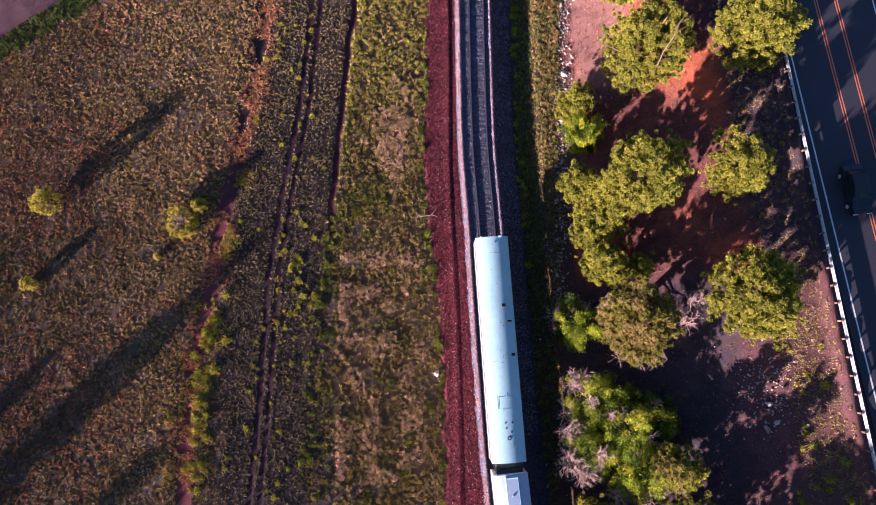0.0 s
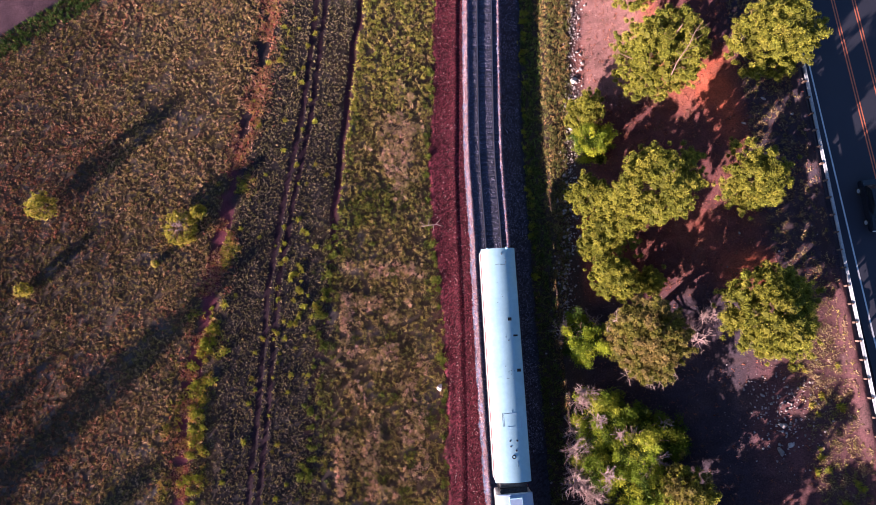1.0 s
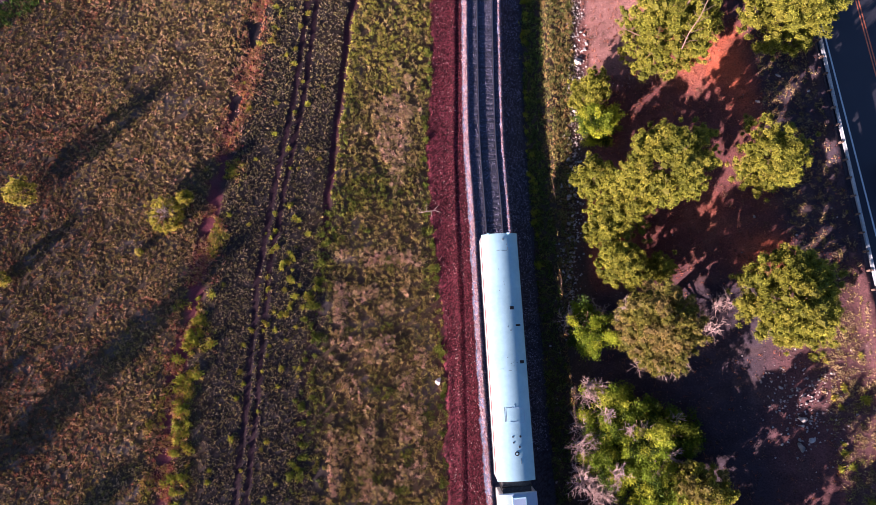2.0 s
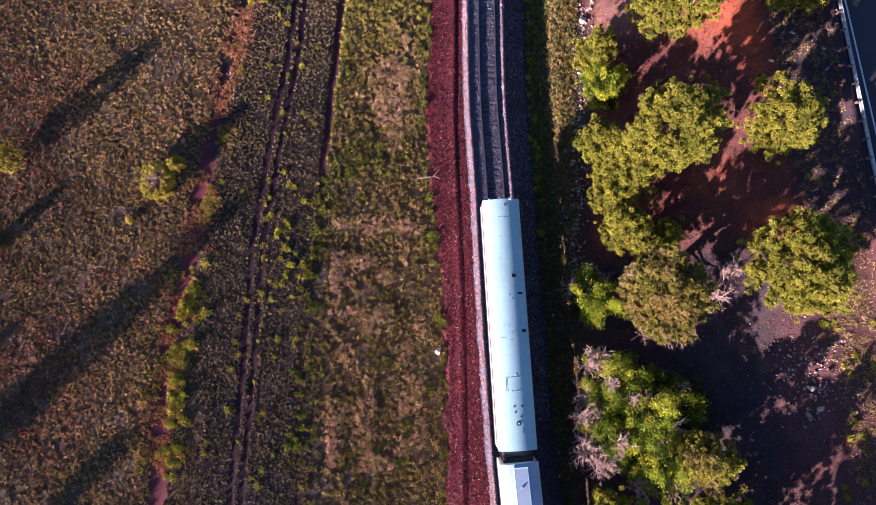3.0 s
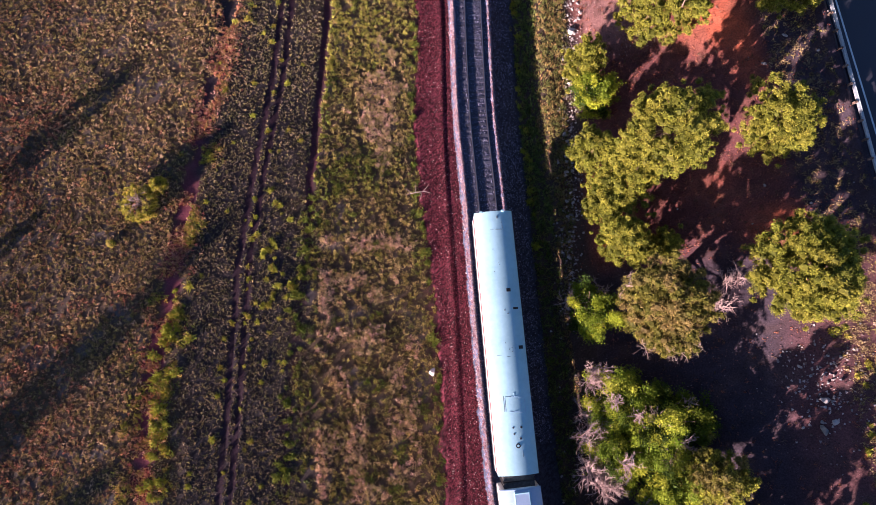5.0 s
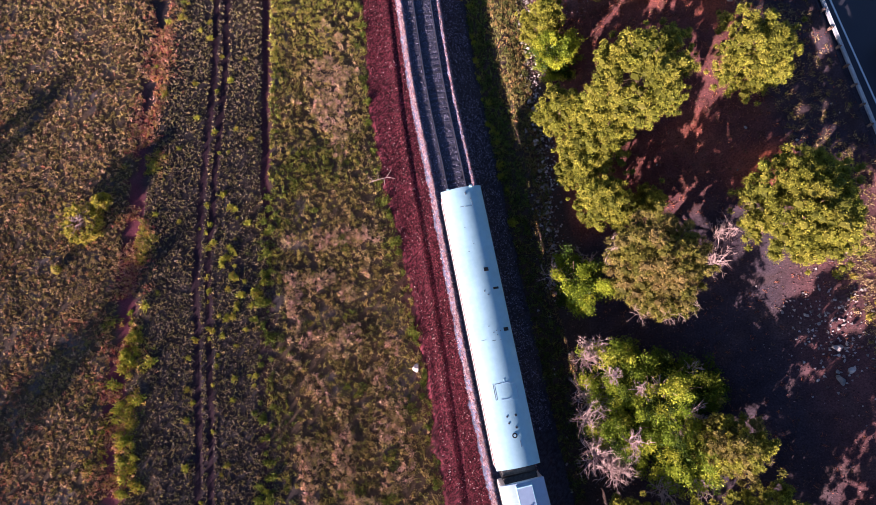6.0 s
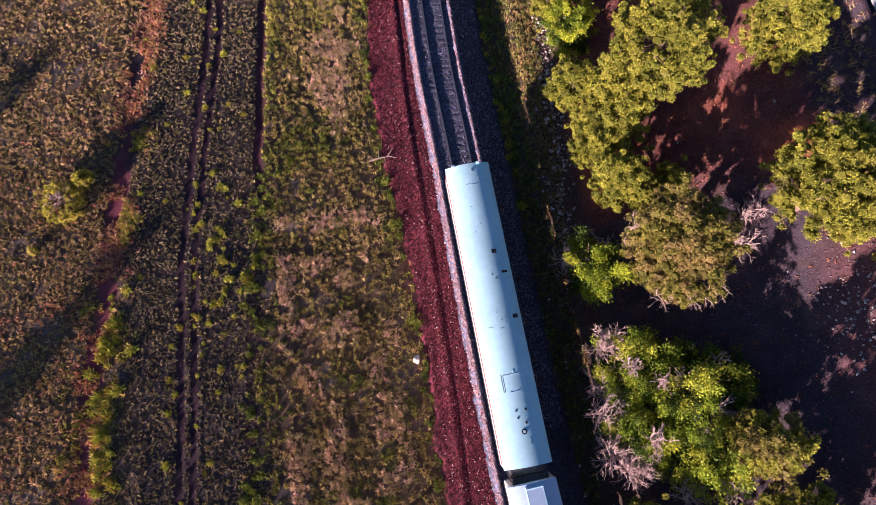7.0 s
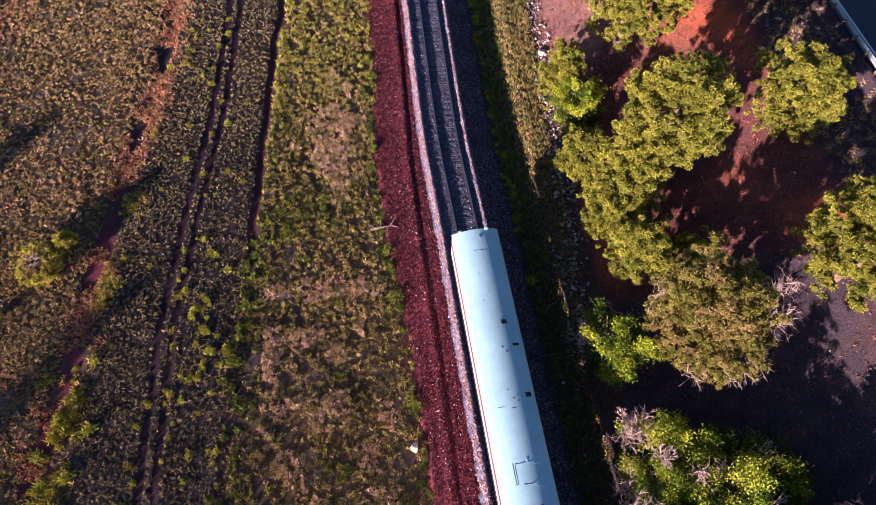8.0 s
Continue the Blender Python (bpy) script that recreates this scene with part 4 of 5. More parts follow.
JUNIPER = [(0.50, 0.43, 0.035), (0.38, 0.35, 0.03), (0.56, 0.44, 0.10), (0.22, 0.21, 0.025)]


def juniper(x, y, h, r, seed, clumps, label, dry=0.0):
    """A low dense bush of small scale-leaf tufts on short stems."""
    rng = np.random.default_rng(seed)
    t = thing("juniper_bush", pose(x, y, float(land(np.array(x), np.array(y))) - 0.05), label, "bush")
    for a in np.arange(0, 6.2, 1.57):
        part("stem", tube(bmesh.new(), [(0, 0, -0.1), (0.3 * r * math.cos(a), 0.3 * r * math.sin(a), h * 0.35), (0.7 * r * math.cos(a), 0.7 * r * math.sin(a), h * 0.7)], [0.07, 0.05, 0.02], 5), M_BARK, t)
    lobes = []
    for _ in range(9):
        q = rng.normal(size=3)
        lobes.append((q / np.linalg.norm(q), rng.uniform(-0.3, 0.3), rng.uniform(0.12, 0.3)))
    c, d = shell(r * 0.9, h * 0.5, clumps, rng, lobes)
    c = c * rng.uniform(0.78, 1.12, (len(c), 1)) + (0, 0, h * 0.5)
    if dry:
        keep = np.hypot(c[:, 0], c[:, 1]) > dry * r * rng.uniform(0.6, 1.2, len(c))
        c, d = c[keep], d[keep]
        bm = bmesh.new()
        for _ in range(9):
            a, q = rng.uniform(0, 6.28), dry * r * rng.uniform(0.1, 0.8)
            twigs(bm, rng, (q * math.cos(a), q * math.sin(a), h * 0.72), 5, 0.6, 0.8, 0.022)
        part("dry_twigs", bm, M_DEADWOOD, t, "pale dry twigs in the open middle")
    c[:, 2] = np.maximum(c[:, 2], 0.08)
    col = tinted(JUNIPER, [4, 3, 3, 2], len(c), rng, 0.3)
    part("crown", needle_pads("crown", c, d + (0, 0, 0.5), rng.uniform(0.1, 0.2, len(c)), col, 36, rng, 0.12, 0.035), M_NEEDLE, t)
    return t


juniper(-25.3, 13.0, 1.35, 1.85, 51, 380, "yellow-green juniper bush with a dry middle", 0.5)
juniper(-23.7, 14.8, 1.5, 0.9, 52, 140, "small green juniper bush")
juniper(-38.6, 15.0, 2.65, 1.3, 53, 260, "dark olive juniper casting a long shadow")
juniper(-39.8, 7.0, 1.4, 0.75, 54, 100, "small olive juniper in the field")
juniper(-27.6, 9.6, 0.7, 0.35, 55, 22, "small yellow-green bush in the field")

for k, (x, y, h, r) in enumerate(((15.5, -21.0, 10.0, 3.0), (21.5, -21.5, 13.0, 3.4), (26.5, -19.0, 13.0, 3.0), (29.5, -24.5, 15.0, 3.4))):
    pine_tree(x, y, h, r, seed=90 + k, label="pine further down the slope", low=0.1, dense=0.55)
# tall trees beyond the field, whose shadows reach across it
for k, (x, y, h, r) in enumerate(((-62.0, -32.4, 9.4, 2.3), (-66.0, -29.0, 6.4, 1.3), (-62.0, -10.0, 4.6, 0.9), (-66.0, -18.0, 5.6, 1.0), (-47.0, -30.0, 4.6, 1.3))):
    pine_tree(x, y, h * 1.07, r, seed=60 + k, label="pine at the edge of the field", low=0.1, dense=0.9)


# ---- grass and low plants ----
def scatter(n, x0, x1, y0, y1, rng):
    return rng.uniform(x0, x1, n), rng.uniform(y0, y1, n)


def sown(name, label, x, y, n, length, width, lean, palette, weights, rng, spread=0.25, jitter=0.09):
    z = land(x, y)
    c = np.stack([x, y, z - 0.03], 1)
    v = blades(c, n, length, width, lean, rng, jitter=jitter)
    col = np.repeat(tinted(palette, weights, len(c), rng, spread), n, 0) * rng.uniform(0.75, 1.25, (len(v), 1))
    ob = part(name, tri_mesh(name, v, col), M_GRASS)
    return tagged(ob, label, "grass", kind="stuff")


def clear_of(x, y):
    """True where plants may grow: off the paths, ruts and gravel."""
    ok = (np.abs(x - path_x(y)) > 0.75) & (np.abs(x - rut_x(y)) > 0.3) & (np.abs(x - rut_x(y) - 0.95) > 0.26)
    ok &= ~((np.abs(x - ditch_x(y) + 0.35 * (lumps(y, 0 * y, 3, 47) - 0.5)) < 0.38) & (y > 12)) & (corner(x, y) < 0.2)
    return ok


STRAW = [(0.60, 0.40, 0.24), (0.51, 0.365, 0.135), (0.34, 0.275, 0.075), (0.54, 0.235, 0.14), (0.12, 0.10, 0.065)]
rng = np.random.default_rng(21)
x, y = scatter(62000, -54, -19, -18, 48, rng)
keep = clear_of(x, y) & (x < path_x(y) - 0.5) & (rng.random(len(x)) < 0.5 + 0.7 * lumps(x, y, 3.5, 31))
x, y = x[keep], y[keep]
rusty = lumps(x, y, 9, 32) + 0.35 * lumps(x, y, 2.2, 50) - 0.02 * (x + 34) + 0.25 * (np.hypot((x + 36) / 6, (y - 19) / 6) < 1) > 0.82
# outer grass is browner, and darkened further to stand for lens vignetting
outer = x + 8 * (lumps(x, y, 5, 58) - 0.5) + 4 * (rng.random(len(x)) - 0.5) < -34
BROWN_STRAW = [(0.42, 0.265, 0.155), (0.34, 0.235, 0.085), (0.24, 0.19, 0.05), (0.40, 0.165, 0.095), (0.09, 0.072, 0.05)]
for m, w, pal, nm in ((rusty & outer, [2.4, 1.8, 1.0, 3.2, 1.6], BROWN_STRAW, "reddish-brown dry bunch grass over the field"),
                      (~rusty & outer, [2.6, 3.0, 2.6, 0.8, 1.8], BROWN_STRAW, "brown and olive bunch grass over the field"),
                      (rusty & ~outer, [2.6, 2.2, 1.2, 2.4, 1], STRAW, "tawny dry bunch grass near the dirt path"),
                      (~rusty & ~outer, [2.8, 3.6, 2.8, 0.4, 1.2], STRAW, "olive and straw-coloured bunch grass near the dirt path")):
    sown("field_grass", nm, x[m], y[m], 13, rng.uniform(0.11, 0.20, m.sum()), 0.095, 0.6, pal, w, rng, 0.5, 0.07)

x, y = scatter(60000, -25, -8, -18, 48, rng)
keep = clear_of(x, y) & (x > path_x(y) + 0.5) & (x < ditch_x(y) - 0.1 + 3.2 * lumps(x, y, 1.6, 42) * (y < 14)) & (rng.random(len(x)) < 0.5 + 0.5 * lumps(x, y, 2.5, 33))
x, y = x[keep], y[keep]
sown("low_scrub", "grey-brown low scrub between the dirt tracks", x, y, 8, rng.uniform(0.09, 0.18, len(x)), 0.085, 0.5,
     [(0.34, 0.26, 0.19), (0.31, 0.265, 0.09), (0.52, 0.38, 0.18), (0.07, 0.055, 0.05)], [3.0, 2.8, 1.6, 3.0], rng, 0.45, 0.045)

x, y = scatter(15000, -13, 2, -18, 48, rng)
keep = clear_of(x, y) & (x > ditch_x(y) + np.where(y < 14, 2.6 * lumps(x, y, 1.6, 43) - 0.6 + 0.8 * rng.normal(size=len(x)), 0.3)) & (x < verge_x(y) - 0.1 + 0.5 * (lumps(y, 0 * y, 1.3, 11) - 0.5))
keep &= rng.random(len(x)) < np.where((x < ditch_x(y) + 4.0 + 2 * (lumps(x, y, 2, 59) - 0.5)) & (y < 6), 0.5, 1.0)
x, y = x[keep], y[keep]
w = 3.0 * (lumps(x, y, 2.2, 34) - 0.5)
lush = 1.3 * blend(25.5, 27.5, y + w) * (0.35 + 0.65 * lumps(x, y, 1.5, 51))
band = blend(12.5, 14.0, y + w) * (1 - blend(16.0, 18.0, y + w)) * (0.3 + 0.7 * blend(-3.0, -5.0, x + 0.5 * w))
edge = 1 - blend(0.4, 2.4, x - ditch_x(y) + 0.4 * w)
rim = blend(-0.9, -0.4, x - verge_x(y))
p = rng.random(len(x))
green = p < np.maximum.reduce([0.36 * lush, 0.8 * band, 0.75 * edge, 0.45 * rim, 0.75 * (lumps(x, y, 1.8, 35) + 0.3 * lumps(x, y, 5, 53) > 1.0) * (y < 14)])
tan = ~green
sunny = green & (y > 25) & (rng.random(len(x)) < 0.75)
green &= ~sunny
sown("verge_grass", "bright yellow-green grass on the verge", x[sunny], y[sunny], 26, rng.uniform(0.2, 0.36, sunny.sum()), 0.065, 0.8,
     [(0.46, 0.41, 0.06), (0.36, 0.35, 0.05), (0.52, 0.42, 0.09)], [3, 3, 2], rng)
sown("verge_grass", "tan and olive grass on the verge", x[tan], y[tan], 24, rng.uniform(0.13, 0.25, tan.sum()), 0.07, 0.5,
     [(0.58, 0.42, 0.16), (0.46, 0.37, 0.09), (0.58, 0.385, 0.20), (0.27, 0.245, 0.05), (0.07, 0.06, 0.035)], [3, 3, 1.0, 2.2, 2.4], rng)
sown("green_weeds", "low green weeds on the verge", x[green], y[green], 26, rng.uniform(0.16, 0.32, green.sum()), 0.07, 0.55,
     [(0.20, 0.22, 0.03), (0.12, 0.145, 0.025), (0.33, 0.31, 0.04), (0.38, 0.30, 0.06)], [3, 2.2, 2.2, 1.8], rng)

# pale seed heads in drifts on the verge
x, y = scatter(9000, -9.5, -1.0, -12, 34, rng)
keep = (lumps(x, y, 1.6, 36) + 0.3 * rng.random(len(x)) > 0.86) & (y + 5 * lumps(x, y, 2.5, 57) < 14) | ((np.hypot((x + 4.4) / 2.2, (y - 21.5) / 5.5) + 1.5 * (lumps(x, y, 1.1, 52) - 0.5) < 0.75))
keep &= rng.random(len(x)) < 0.75
x, y = x[keep], y[keep]
sown("seed_heads", "pale pinkish dry seed heads standing over the grass", x, y, 30, rng.uniform(0.18, 0.34, len(x)), 0.065, 0.9,
     [(0.70, 0.46, 0.31), (0.62, 0.47, 0.24), (0.74, 0.45, 0.38)], [3, 2.5, 1.2], rng)

# green strip along the field's corner, and taller weeds on both sides of the dirt path
x, y = scatter(9000, -62, -36, 18, 50, rng)
e = corner(x, y)
keep = (e > -2.2) & (e < 0.15) & (rng.random(len(x)) < 0.9)
sown("green_weeds", "green weeds along the field's edge", x[keep], y[keep], 14, rng.uniform(0.25, 0.55, keep.sum()), 0.10, 0.6,
     [(0.10, 0.15, 0.025), (0.07, 0.11, 0.02), (0.17, 0.19, 0.035)], [3, 3, 1], rng)
y = rng.uniform(-20, 45, 5600)
x = path_x(y) + np.where(rng.random(len(y)) < 0.72, rng.normal(0.95, 0.65, len(y)), rng.normal(-1.2, 0.6, len(y)))
keep = (lumps(y, x, 2.6, 37) + np.where(y < 5.2, 0.13, -0.1) + 0.3 * (lumps(x, y, 0.9, 56) - 0.5) - 0.12 * (x < path_x(y)) > 0.6) & (np.abs(x - path_x(y)) > 0.3)
sown("path_weeds", "yellow-green weeds along the dirt path", x[keep], y[keep], 16, rng.uniform(0.14, 0.32, keep.sum()), 0.11, 0.85,
     [(0.38, 0.36, 0.04), (0.50, 0.35, 0.07), (0.20, 0.22, 0.03), (0.54, 0.32, 0.16)], [3, 2.4, 1.2, 2], rng)

y = rng.uniform(-20, 45, 6500)
x = path_x(y) + rng.normal(0.1, 0.75, len(y))
keep = lumps(x, y, 1.6, 45) + 0.25 * lumps(x, y, 0.5, 49) + 0.2 * blend(16, 20, y) > 0.70
sown("path_grass", "thin straw-coloured grass creeping over the dirt path", x[keep], y[keep], 10, rng.uniform(0.12, 0.26, keep.sum()), 0.115, 0.75,
     [(0.60, 0.33, 0.18), (0.50, 0.35, 0.10), (0.50, 0.16, 0.12), (0.60, 0.34, 0.26)], [3, 2.4, 3, 1.6], rng)

# right of the track: green and tawny strip, then brush on the slope
x, y = scatter(17000, 8, 15, -32, 58, rng)
a = track_x(y)
keep = (x > a + 3.9 + 0.6 * (lumps(y, 0 * y, 2, 38) - 0.5)) & (x < 12.6 + 0.045 * (y - 10) + 0.6 * (lumps(y, 0 * y, 2, 39) - 0.5))
keep &= rng.random(len(x)) < np.where(y > 8, 0.95, 0.7)
x, y = x[keep], y[keep]
tawny = x + 0.8 * (lumps(x, y, 2, 40) - 0.5) > track_x(y) + 5.7
sown("bank_grass", "tawny dry grass on the bank of the ditch", x[tawny], y[tawny], 11, rng.uniform(0.2, 0.42, tawny.sum()), 0.07, 0.45,
     [(0.36, 0.25, 0.095), (0.24, 0.21, 0.065), (0.44, 0.25, 0.10), (0.16, 0.175, 0.04)], [2.2, 3, 1.4, 3.2], rng)
sown("green_weeds", "green weeds in the ditch", x[~tawny], y[~tawny], 11, rng.uniform(0.2, 0.4, (~tawny).sum()), 0.09, 0.55,
     [(0.17, 0.21, 0.04), (0.12, 0.15, 0.035), (0.32, 0.28, 0.07)], [3, 2.5, 1.5], rng)
x, y = scatter(26000, 14, 35, -32, 58, rng)
near_road = blend(-5.5, -3.0, x - guard_x(y))
keep = (x < guard_x(y) - 0.6) & (rng.random(len(x)) < 0.10 + 0.75 * np.where(y < 4.5, 1.0, 0.22) * near_road * (0.4 + 0.8 * lumps(x, y, 2, 41)) + 0.6 * (y > 6) * lumps(x, y, 1.8, 55)) & (x > 14.5)
x, y, near_road = x[keep], y[keep], near_road[keep]
m = near_road > 0.3
sown("roadside_tufts", "round straw-coloured grass tufts below the guard rail", x[m], y[m], 24, rng.uniform(0.14, 0.26, m.sum()), 0.06, 0.9,
     [(0.40, 0.29, 0.14), (0.30, 0.22, 0.10), (0.33, 0.28, 0.06)], [3, 2, 0.8], rng, jitter=0.12)
sown("slope_brush", "sparse dry brush on the hillside", x[~m], y[~m], 9, rng.uniform(0.14, 0.34, (~m).sum()), 0.06, 0.7,
     [(0.30, 0.10, 0.06), (0.20, 0.12, 0.08), (0.14, 0.085, 0.05), (0.36, 0.14, 0.08)], [3, 1.5, 2, 2], rng)


# single plants that stand out
def plant_mesh(seed, palette, h, n=112):
    rng = np.random.default_rng(seed)
    c = np.array([[0.10 * rng.normal(), 0.10 * rng.normal(), rng.uniform(0, 0.3) * h] for _ in range(7)])
    v = blades(c, n // 7, h * 0.75, 0.10, 1.0, rng, jitter=0.12)
    col = np.repeat(tinted(palette, [3, 2, 2], 7, rng, 0.25), n // 7, 0)
    me = tri_mesh("plant", v, col)
    me.materials.append(M_GRASS)
    return me


YELLOW = [(0.40, 0.38, 0.03), (0.30, 0.33, 0.03), (0.46, 0.36, 0.05)]
GREEN = [(0.15, 0.18, 0.022), (0.10, 0.125, 0.02), (0.23, 0.24, 0.03)]
plants = [plant_mesh(70 + k, YELLOW, h) for k, h in enumerate((0.42, 0.5, 0.36))]
weeds = [plant_mesh(75 + k, GREEN, h) for k, h in enumerate((0.42, 0.5, 0.36))]


def plant(x, y, size, rng, label, group, meshes=plants, name="yellow_shrub"):
    ob = new(name, meshes[rng.integers(3)])
    ob.matrix_world = pose(x, y, float(land(np.array(x), np.array(y))) - 0.03, 0, 0, rng.uniform(0, 360)) @ Matrix.Scale(size, 4)
    tagged(ob, label, "shrub", group)


rng = np.random.default_rng(23)
for _ in range(54):
    y = rng.normal(6.0, 3.6)
    plant(rng.normal(-13.7, 1.3), y, rng.uniform(0.4, 0.95), rng, "small yellow-green flowering plant in the scrub", "yellow plants in the scrub")
for _ in range(56):
    y = rng.uniform(-14, 40)
    plant(rng.uniform(-20, -11), y, rng.uniform(0.4, 0.9), rng, "small yellow-green flowering plant in the scrub", "yellow plants in the scrub")
for _ in range(62):
    y = rng.choice([4.4, 1.0, -2.5, -7.5, -11.0]) + rng.normal(0, 1.1)
    plant(path_x(y) + rng.normal(0.9, 0.6), y, rng.uniform(0.4, 1.45), rng, "yellow-green weed beside the dirt path", "weeds along the path")
for _ in range(22):
    y = rng.uniform(-14, 4)
    plant(guard_x(y) - rng.uniform(1.5, 5.5), y, rng.uniform(0.6, 1.2), rng, "yellow flowering shrub on the rocky slope", "yellow shrubs on the slope")
for _ in range(40):
    y = rng.uniform(-14, 30)
    plant(verge_x(y) - rng.uniform(0.1, 0.7), y, rng.uniform(0.5, 1.1), rng, "bright green weed at the edge of the gravel", "weeds along the gravel", weeds, "green_weed")


for _ in range(44):
    y = rng.uniform(8, 42)
    plant(track_x(y) + rng.normal(4.1, 0.35), y, rng.uniform(0.5, 1.2), rng, "bright weed on the edge of the ditch", "weeds along the ditch")
for _ in range(56):
    y = rng.choice([-9.5, -4.0, 1.5, 4.5, 8.0, 12.5]) + rng.normal(0, 1.1)
    plant(ditch_x(y) + rng.normal(-0.2, 0.45), y, rng.uniform(0.35, 1.1), rng, "green weed in the shallow hollow", "weeds in the hollow", weeds, "green_weed")


# ---- rocks ----
def rock_mesh(seed):
    rng = np.random.default_rng(seed)
    bm = bmesh.new()
    bmesh.ops.create_icosphere(bm, subdivisions=2, radius=0.5)
    cuts = [(Vector(rng.normal(size=3)).normalized(), rng.uniform(0.16, 0.36)) for _ in range(11)]
    for v in bm.verts:
        v.co *= 1 + 0.18 * rng.normal() * 0.5
        for n, d in cuts:
            over = v.co.dot(n) - d
            if over > 0:
                v.co -= n * over
        v.co.z *= 0.75
    me = bpy.data.meshes.new("rock")
    bm.to_mesh(me)
    bm.free()
    me.materials.append(M_ROCK)
    return me


rocks = [rock_mesh(80 + k) for k in range(6)]


def rock(x, y, size, rng, label, group="", name="rock"):
    ob = new(name, rocks[rng.integers(6)])
    ob.matrix_world = pose(x, y, float(land(np.array(x), np.array(y))) + 0.18 * size, rng.uniform(-20, 20), rng.uniform(-20, 20), rng.uniform(0, 360)) @ Matrix.Diagonal((size * rng.uniform(0.8, 1.3), size, size * rng.uniform(0.8, 1.1), 1))
    return tagged(ob, label, "rock", group)


rng = np.random.default_rng(29)
rock(28.4, -4.7, 1.0, rng, "large pale boulder among rubble on the slope", name="boulder")
rock(28.1, -6.7, 0.95, rng, "large grey boulder in the shade", name="boulder")
rock(27.2, -2.3, 0.5, rng, "pale rock on the slope")
rock(28.8, -6.2, 0.6, rng, "pale rock on the slope")
rock(13.7, 28.8, 0.95, rng, "large pale rock at the foot of the bank", name="boulder")
rock(0.05, -2.0, 0.75, rng, "white stone at the edge of the grass", name="boulder")
rock(28.9, 23.6, 0.6, rng, "pale broken stump of rock on the shaded slope")
rock(27.3, 21.5, 0.55, rng, "pale rock beside the path up the slope")
rock(8.6, 17.9, 0.4, rng, "pinkish rock at the edge of the ditch")
for _ in range(150):
    y = rng.uniform(4, 44)
    rock(12.9 + 0.062 * (y - 15) + rng.normal(0, 0.45), y, rng.uniform(0.14, 0.46), rng, "pale broken rock in the line of stones", "stones along the bank")
for _ in range(56):
    rock(rng.normal(28.5, 1.2), rng.normal(-3.2, 2.0), rng.uniform(0.10, 0.34) ** 1.0, rng, "pale rubble stone on the slope", "rubble on the slope")
for _ in range(30):
    y = rng.uniform(-14, 12)
    rock(rng.normal(11.3, 0.9), y, rng.uniform(0.12, 0.3), rng, "grey stone in the shaded ditch", "stones in the ditch")
for _ in range(18):
    y = rng.uniform(-14, 40)
    rock(verge_x(y) + rng.normal(0.3, 0.3), y, rng.uniform(0.08, 0.22), rng, "pale stone at the edge of the gravel", "stones along the gravel")
for _ in range(20):
    rock(rng.uniform(17, 33), rng.uniform(-14, 32), rng.uniform(0.12, 0.35), rng, "scattered pale stone on the hillside", "stones on the hillside")


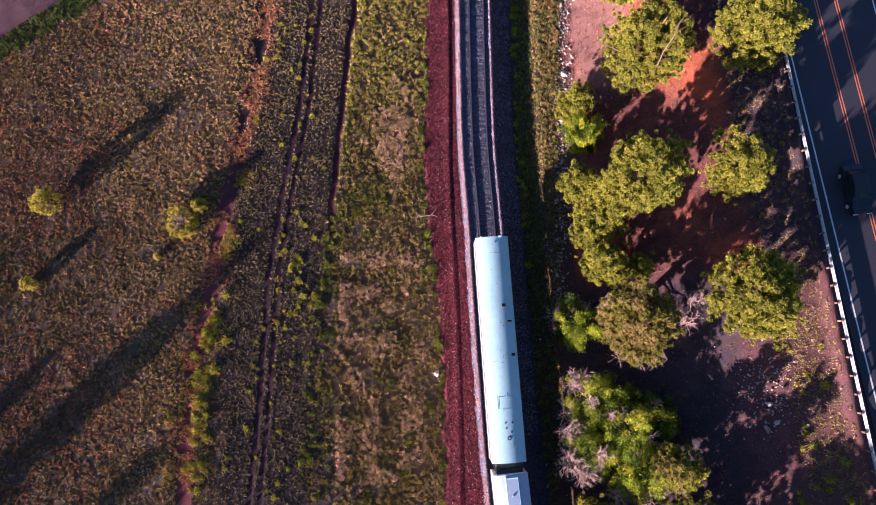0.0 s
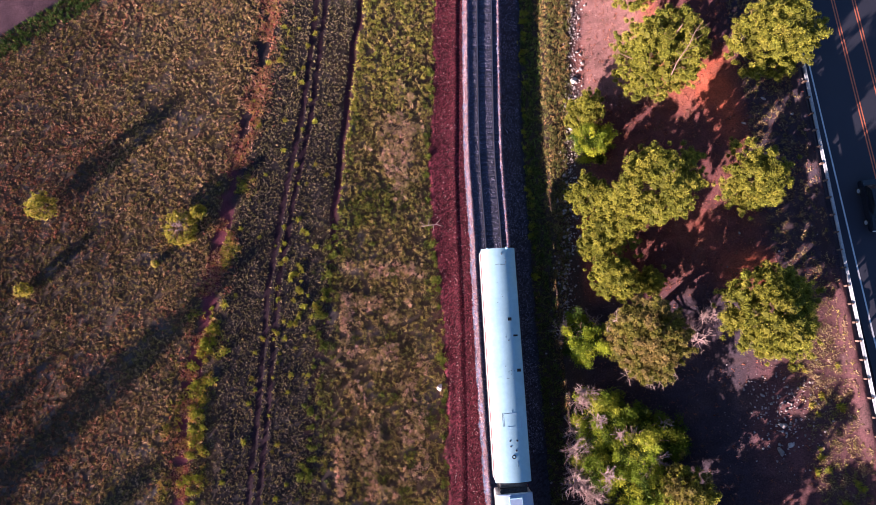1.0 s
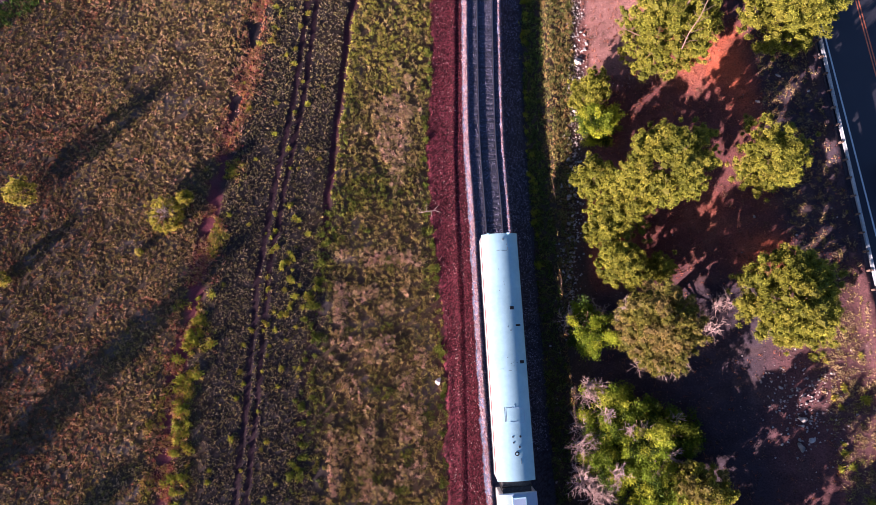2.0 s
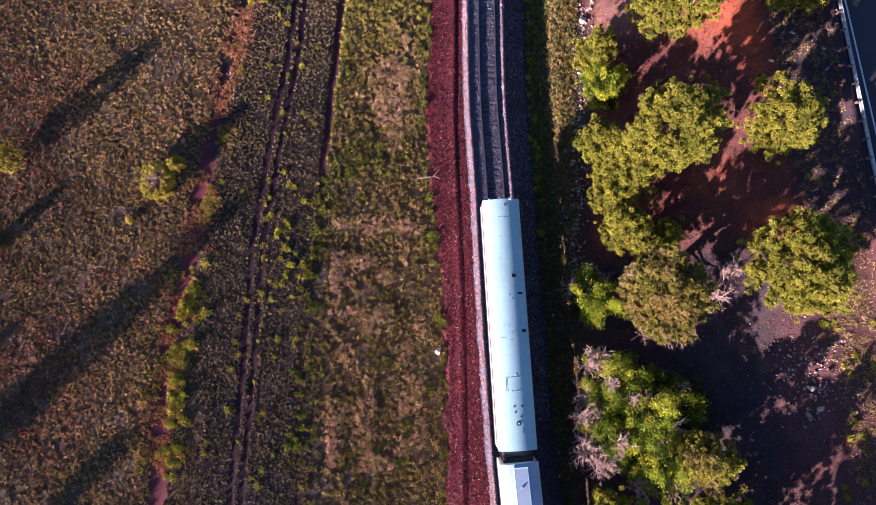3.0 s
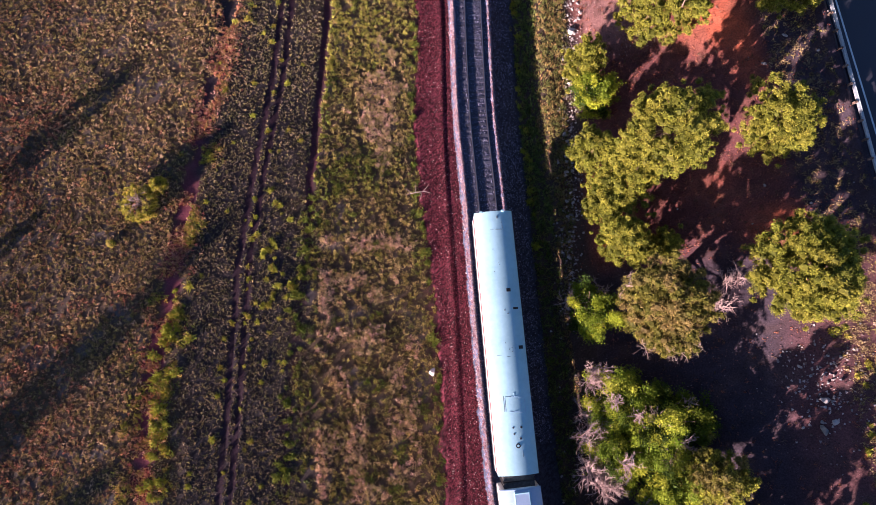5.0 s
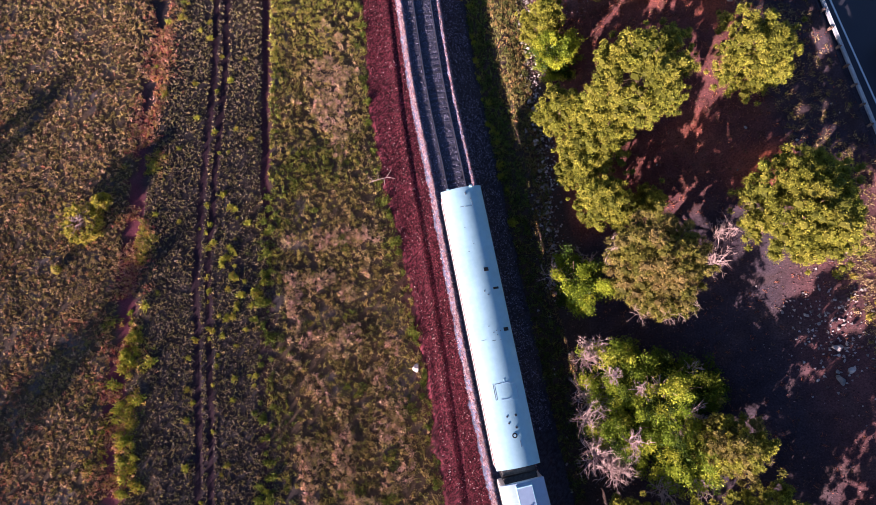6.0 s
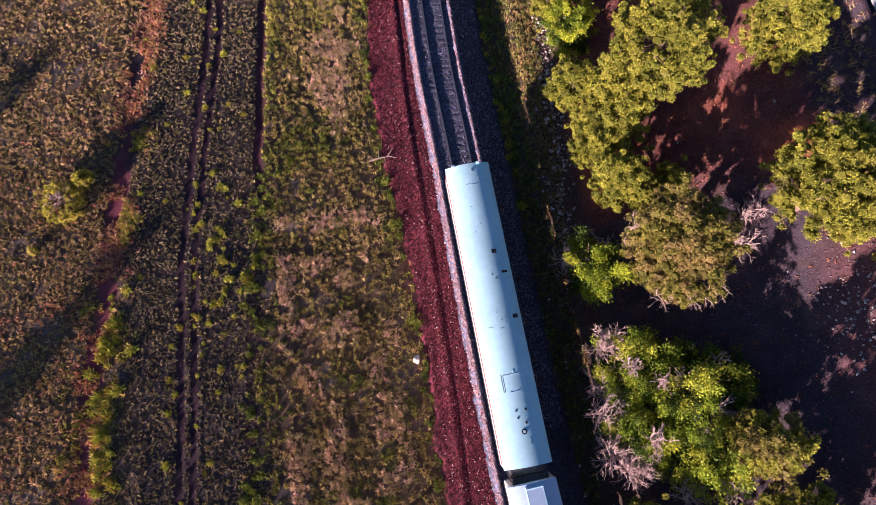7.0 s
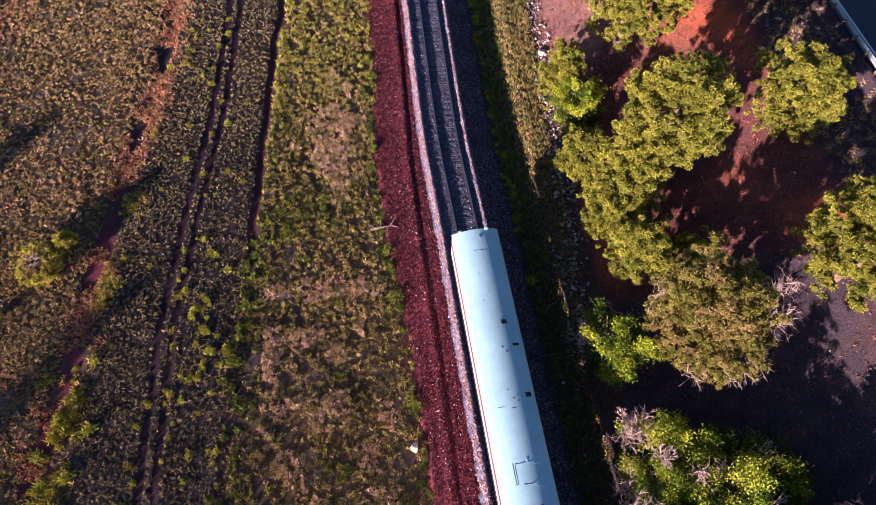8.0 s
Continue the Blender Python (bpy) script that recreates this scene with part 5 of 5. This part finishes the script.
def dead_branch():
    rng = np.random.default_rng(5)
    t = thing("dead_branch", pose(-0.85, 13.55, 0.10, 0, 0, 20), "bleached dead branch lying on the gravel's edge", "branch")
    part("stem", tube(bmesh.new(), [(-1.1, 0.2, 0.05), (-0.2, 0.05, 0.16), (0.6, -0.15, 0.14), (1.1, -0.5, 0.05)], [0.022, 0.042, 0.036, 0.015], 6), M_DEADWOOD, t)
    for a, b in (((-0.2, 0.05, 0.16), (0.1, 0.9, 0.3)), ((0.3, -0.05, 0.15), (-0.1, -0.8, 0.2)), ((0.5, -0.1, 0.15), (1.2, 0.3, 0.35)), ((-0.6, 0.1, 0.1), (-0.9, 0.7, 0.2))):
        mid = ((a[0] + b[0]) / 2 + 0.08, (a[1] + b[1]) / 2, (a[2] + b[2]) / 2 + 0.05)
        part("twig", tube(bmesh.new(), [a, mid, b], [0.026, 0.019, 0.009], 5), M_DEADWOOD, t)


dead_branch()


# ---- a car on the road ----
def sedan():
    x0 = line_x(13.5) + 2.3
    c = thing("car", pose(x0, 13.5, ROAD_Z + 0.006, 0, 0, 180 + math.degrees(math.atan(0.112))), "dark glossy car driving on the highway", "car")
    side = [(-2.25, 0.45), (-2.2, 0.85), (-1.5, 0.95), (1.0, 0.98), (2.1, 0.82), (2.25, 0.5), (2.1, 0.3), (-2.1, 0.3)]
    bm = extruded(side, -0.88, 0.88)
    bmesh.ops.bevel(bm, geom=list(bm.edges), offset=0.06, segments=2, affect="EDGES")
    bmesh.ops.rotate(bm, verts=bm.verts, matrix=Matrix.Rotation(radians(90), 3, "Z"))
    part("body", bm, M_CARPAINT, c)
    cab = [(-1.75, 0.94), (-1.25, 1.40), (0.15, 1.43), (0.95, 0.96)]
    bm = extruded(cab, -0.74, 0.74)
    bmesh.ops.bevel(bm, geom=list(bm.edges), offset=0.05, segments=2, affect="EDGES")
    bmesh.ops.rotate(bm, verts=bm.verts, matrix=Matrix.Rotation(radians(90), 3, "Z"))
    cabin = part("cabin", bm, M_GLASS, c, "dark tinted windows")
    part("roof_panel", boxed(1.36, 1.35, 0.04, pose(0, -0.55, 1.435), 0.015), M_CARPAINT, cabin)
    for wx in (-0.8, 0.8):
        for wy in (-1.4, 1.35):
            wheel = part("wheel", disc(0.32, 0.22, pose(wx, wy, 0.32, 0, 90, 0), 22, 0.04), M_TYRE, c)
            part("rim", disc(0.2, 0.23, pose(wx, wy, 0.32, 0, 90, 0), 16, 0.02), M_STEEL, wheel)
        part("headlight", boxed(0.4, 0.08, 0.14, pose(wx * 0.75, 2.2, 0.68), 0.03), M_STEEL, c)
        part("mirror", boxed(0.2, 0.12, 0.12, pose(wx * 1.2, 0.6, 0.98), 0.03), M_CARPAINT, c)


sedan()
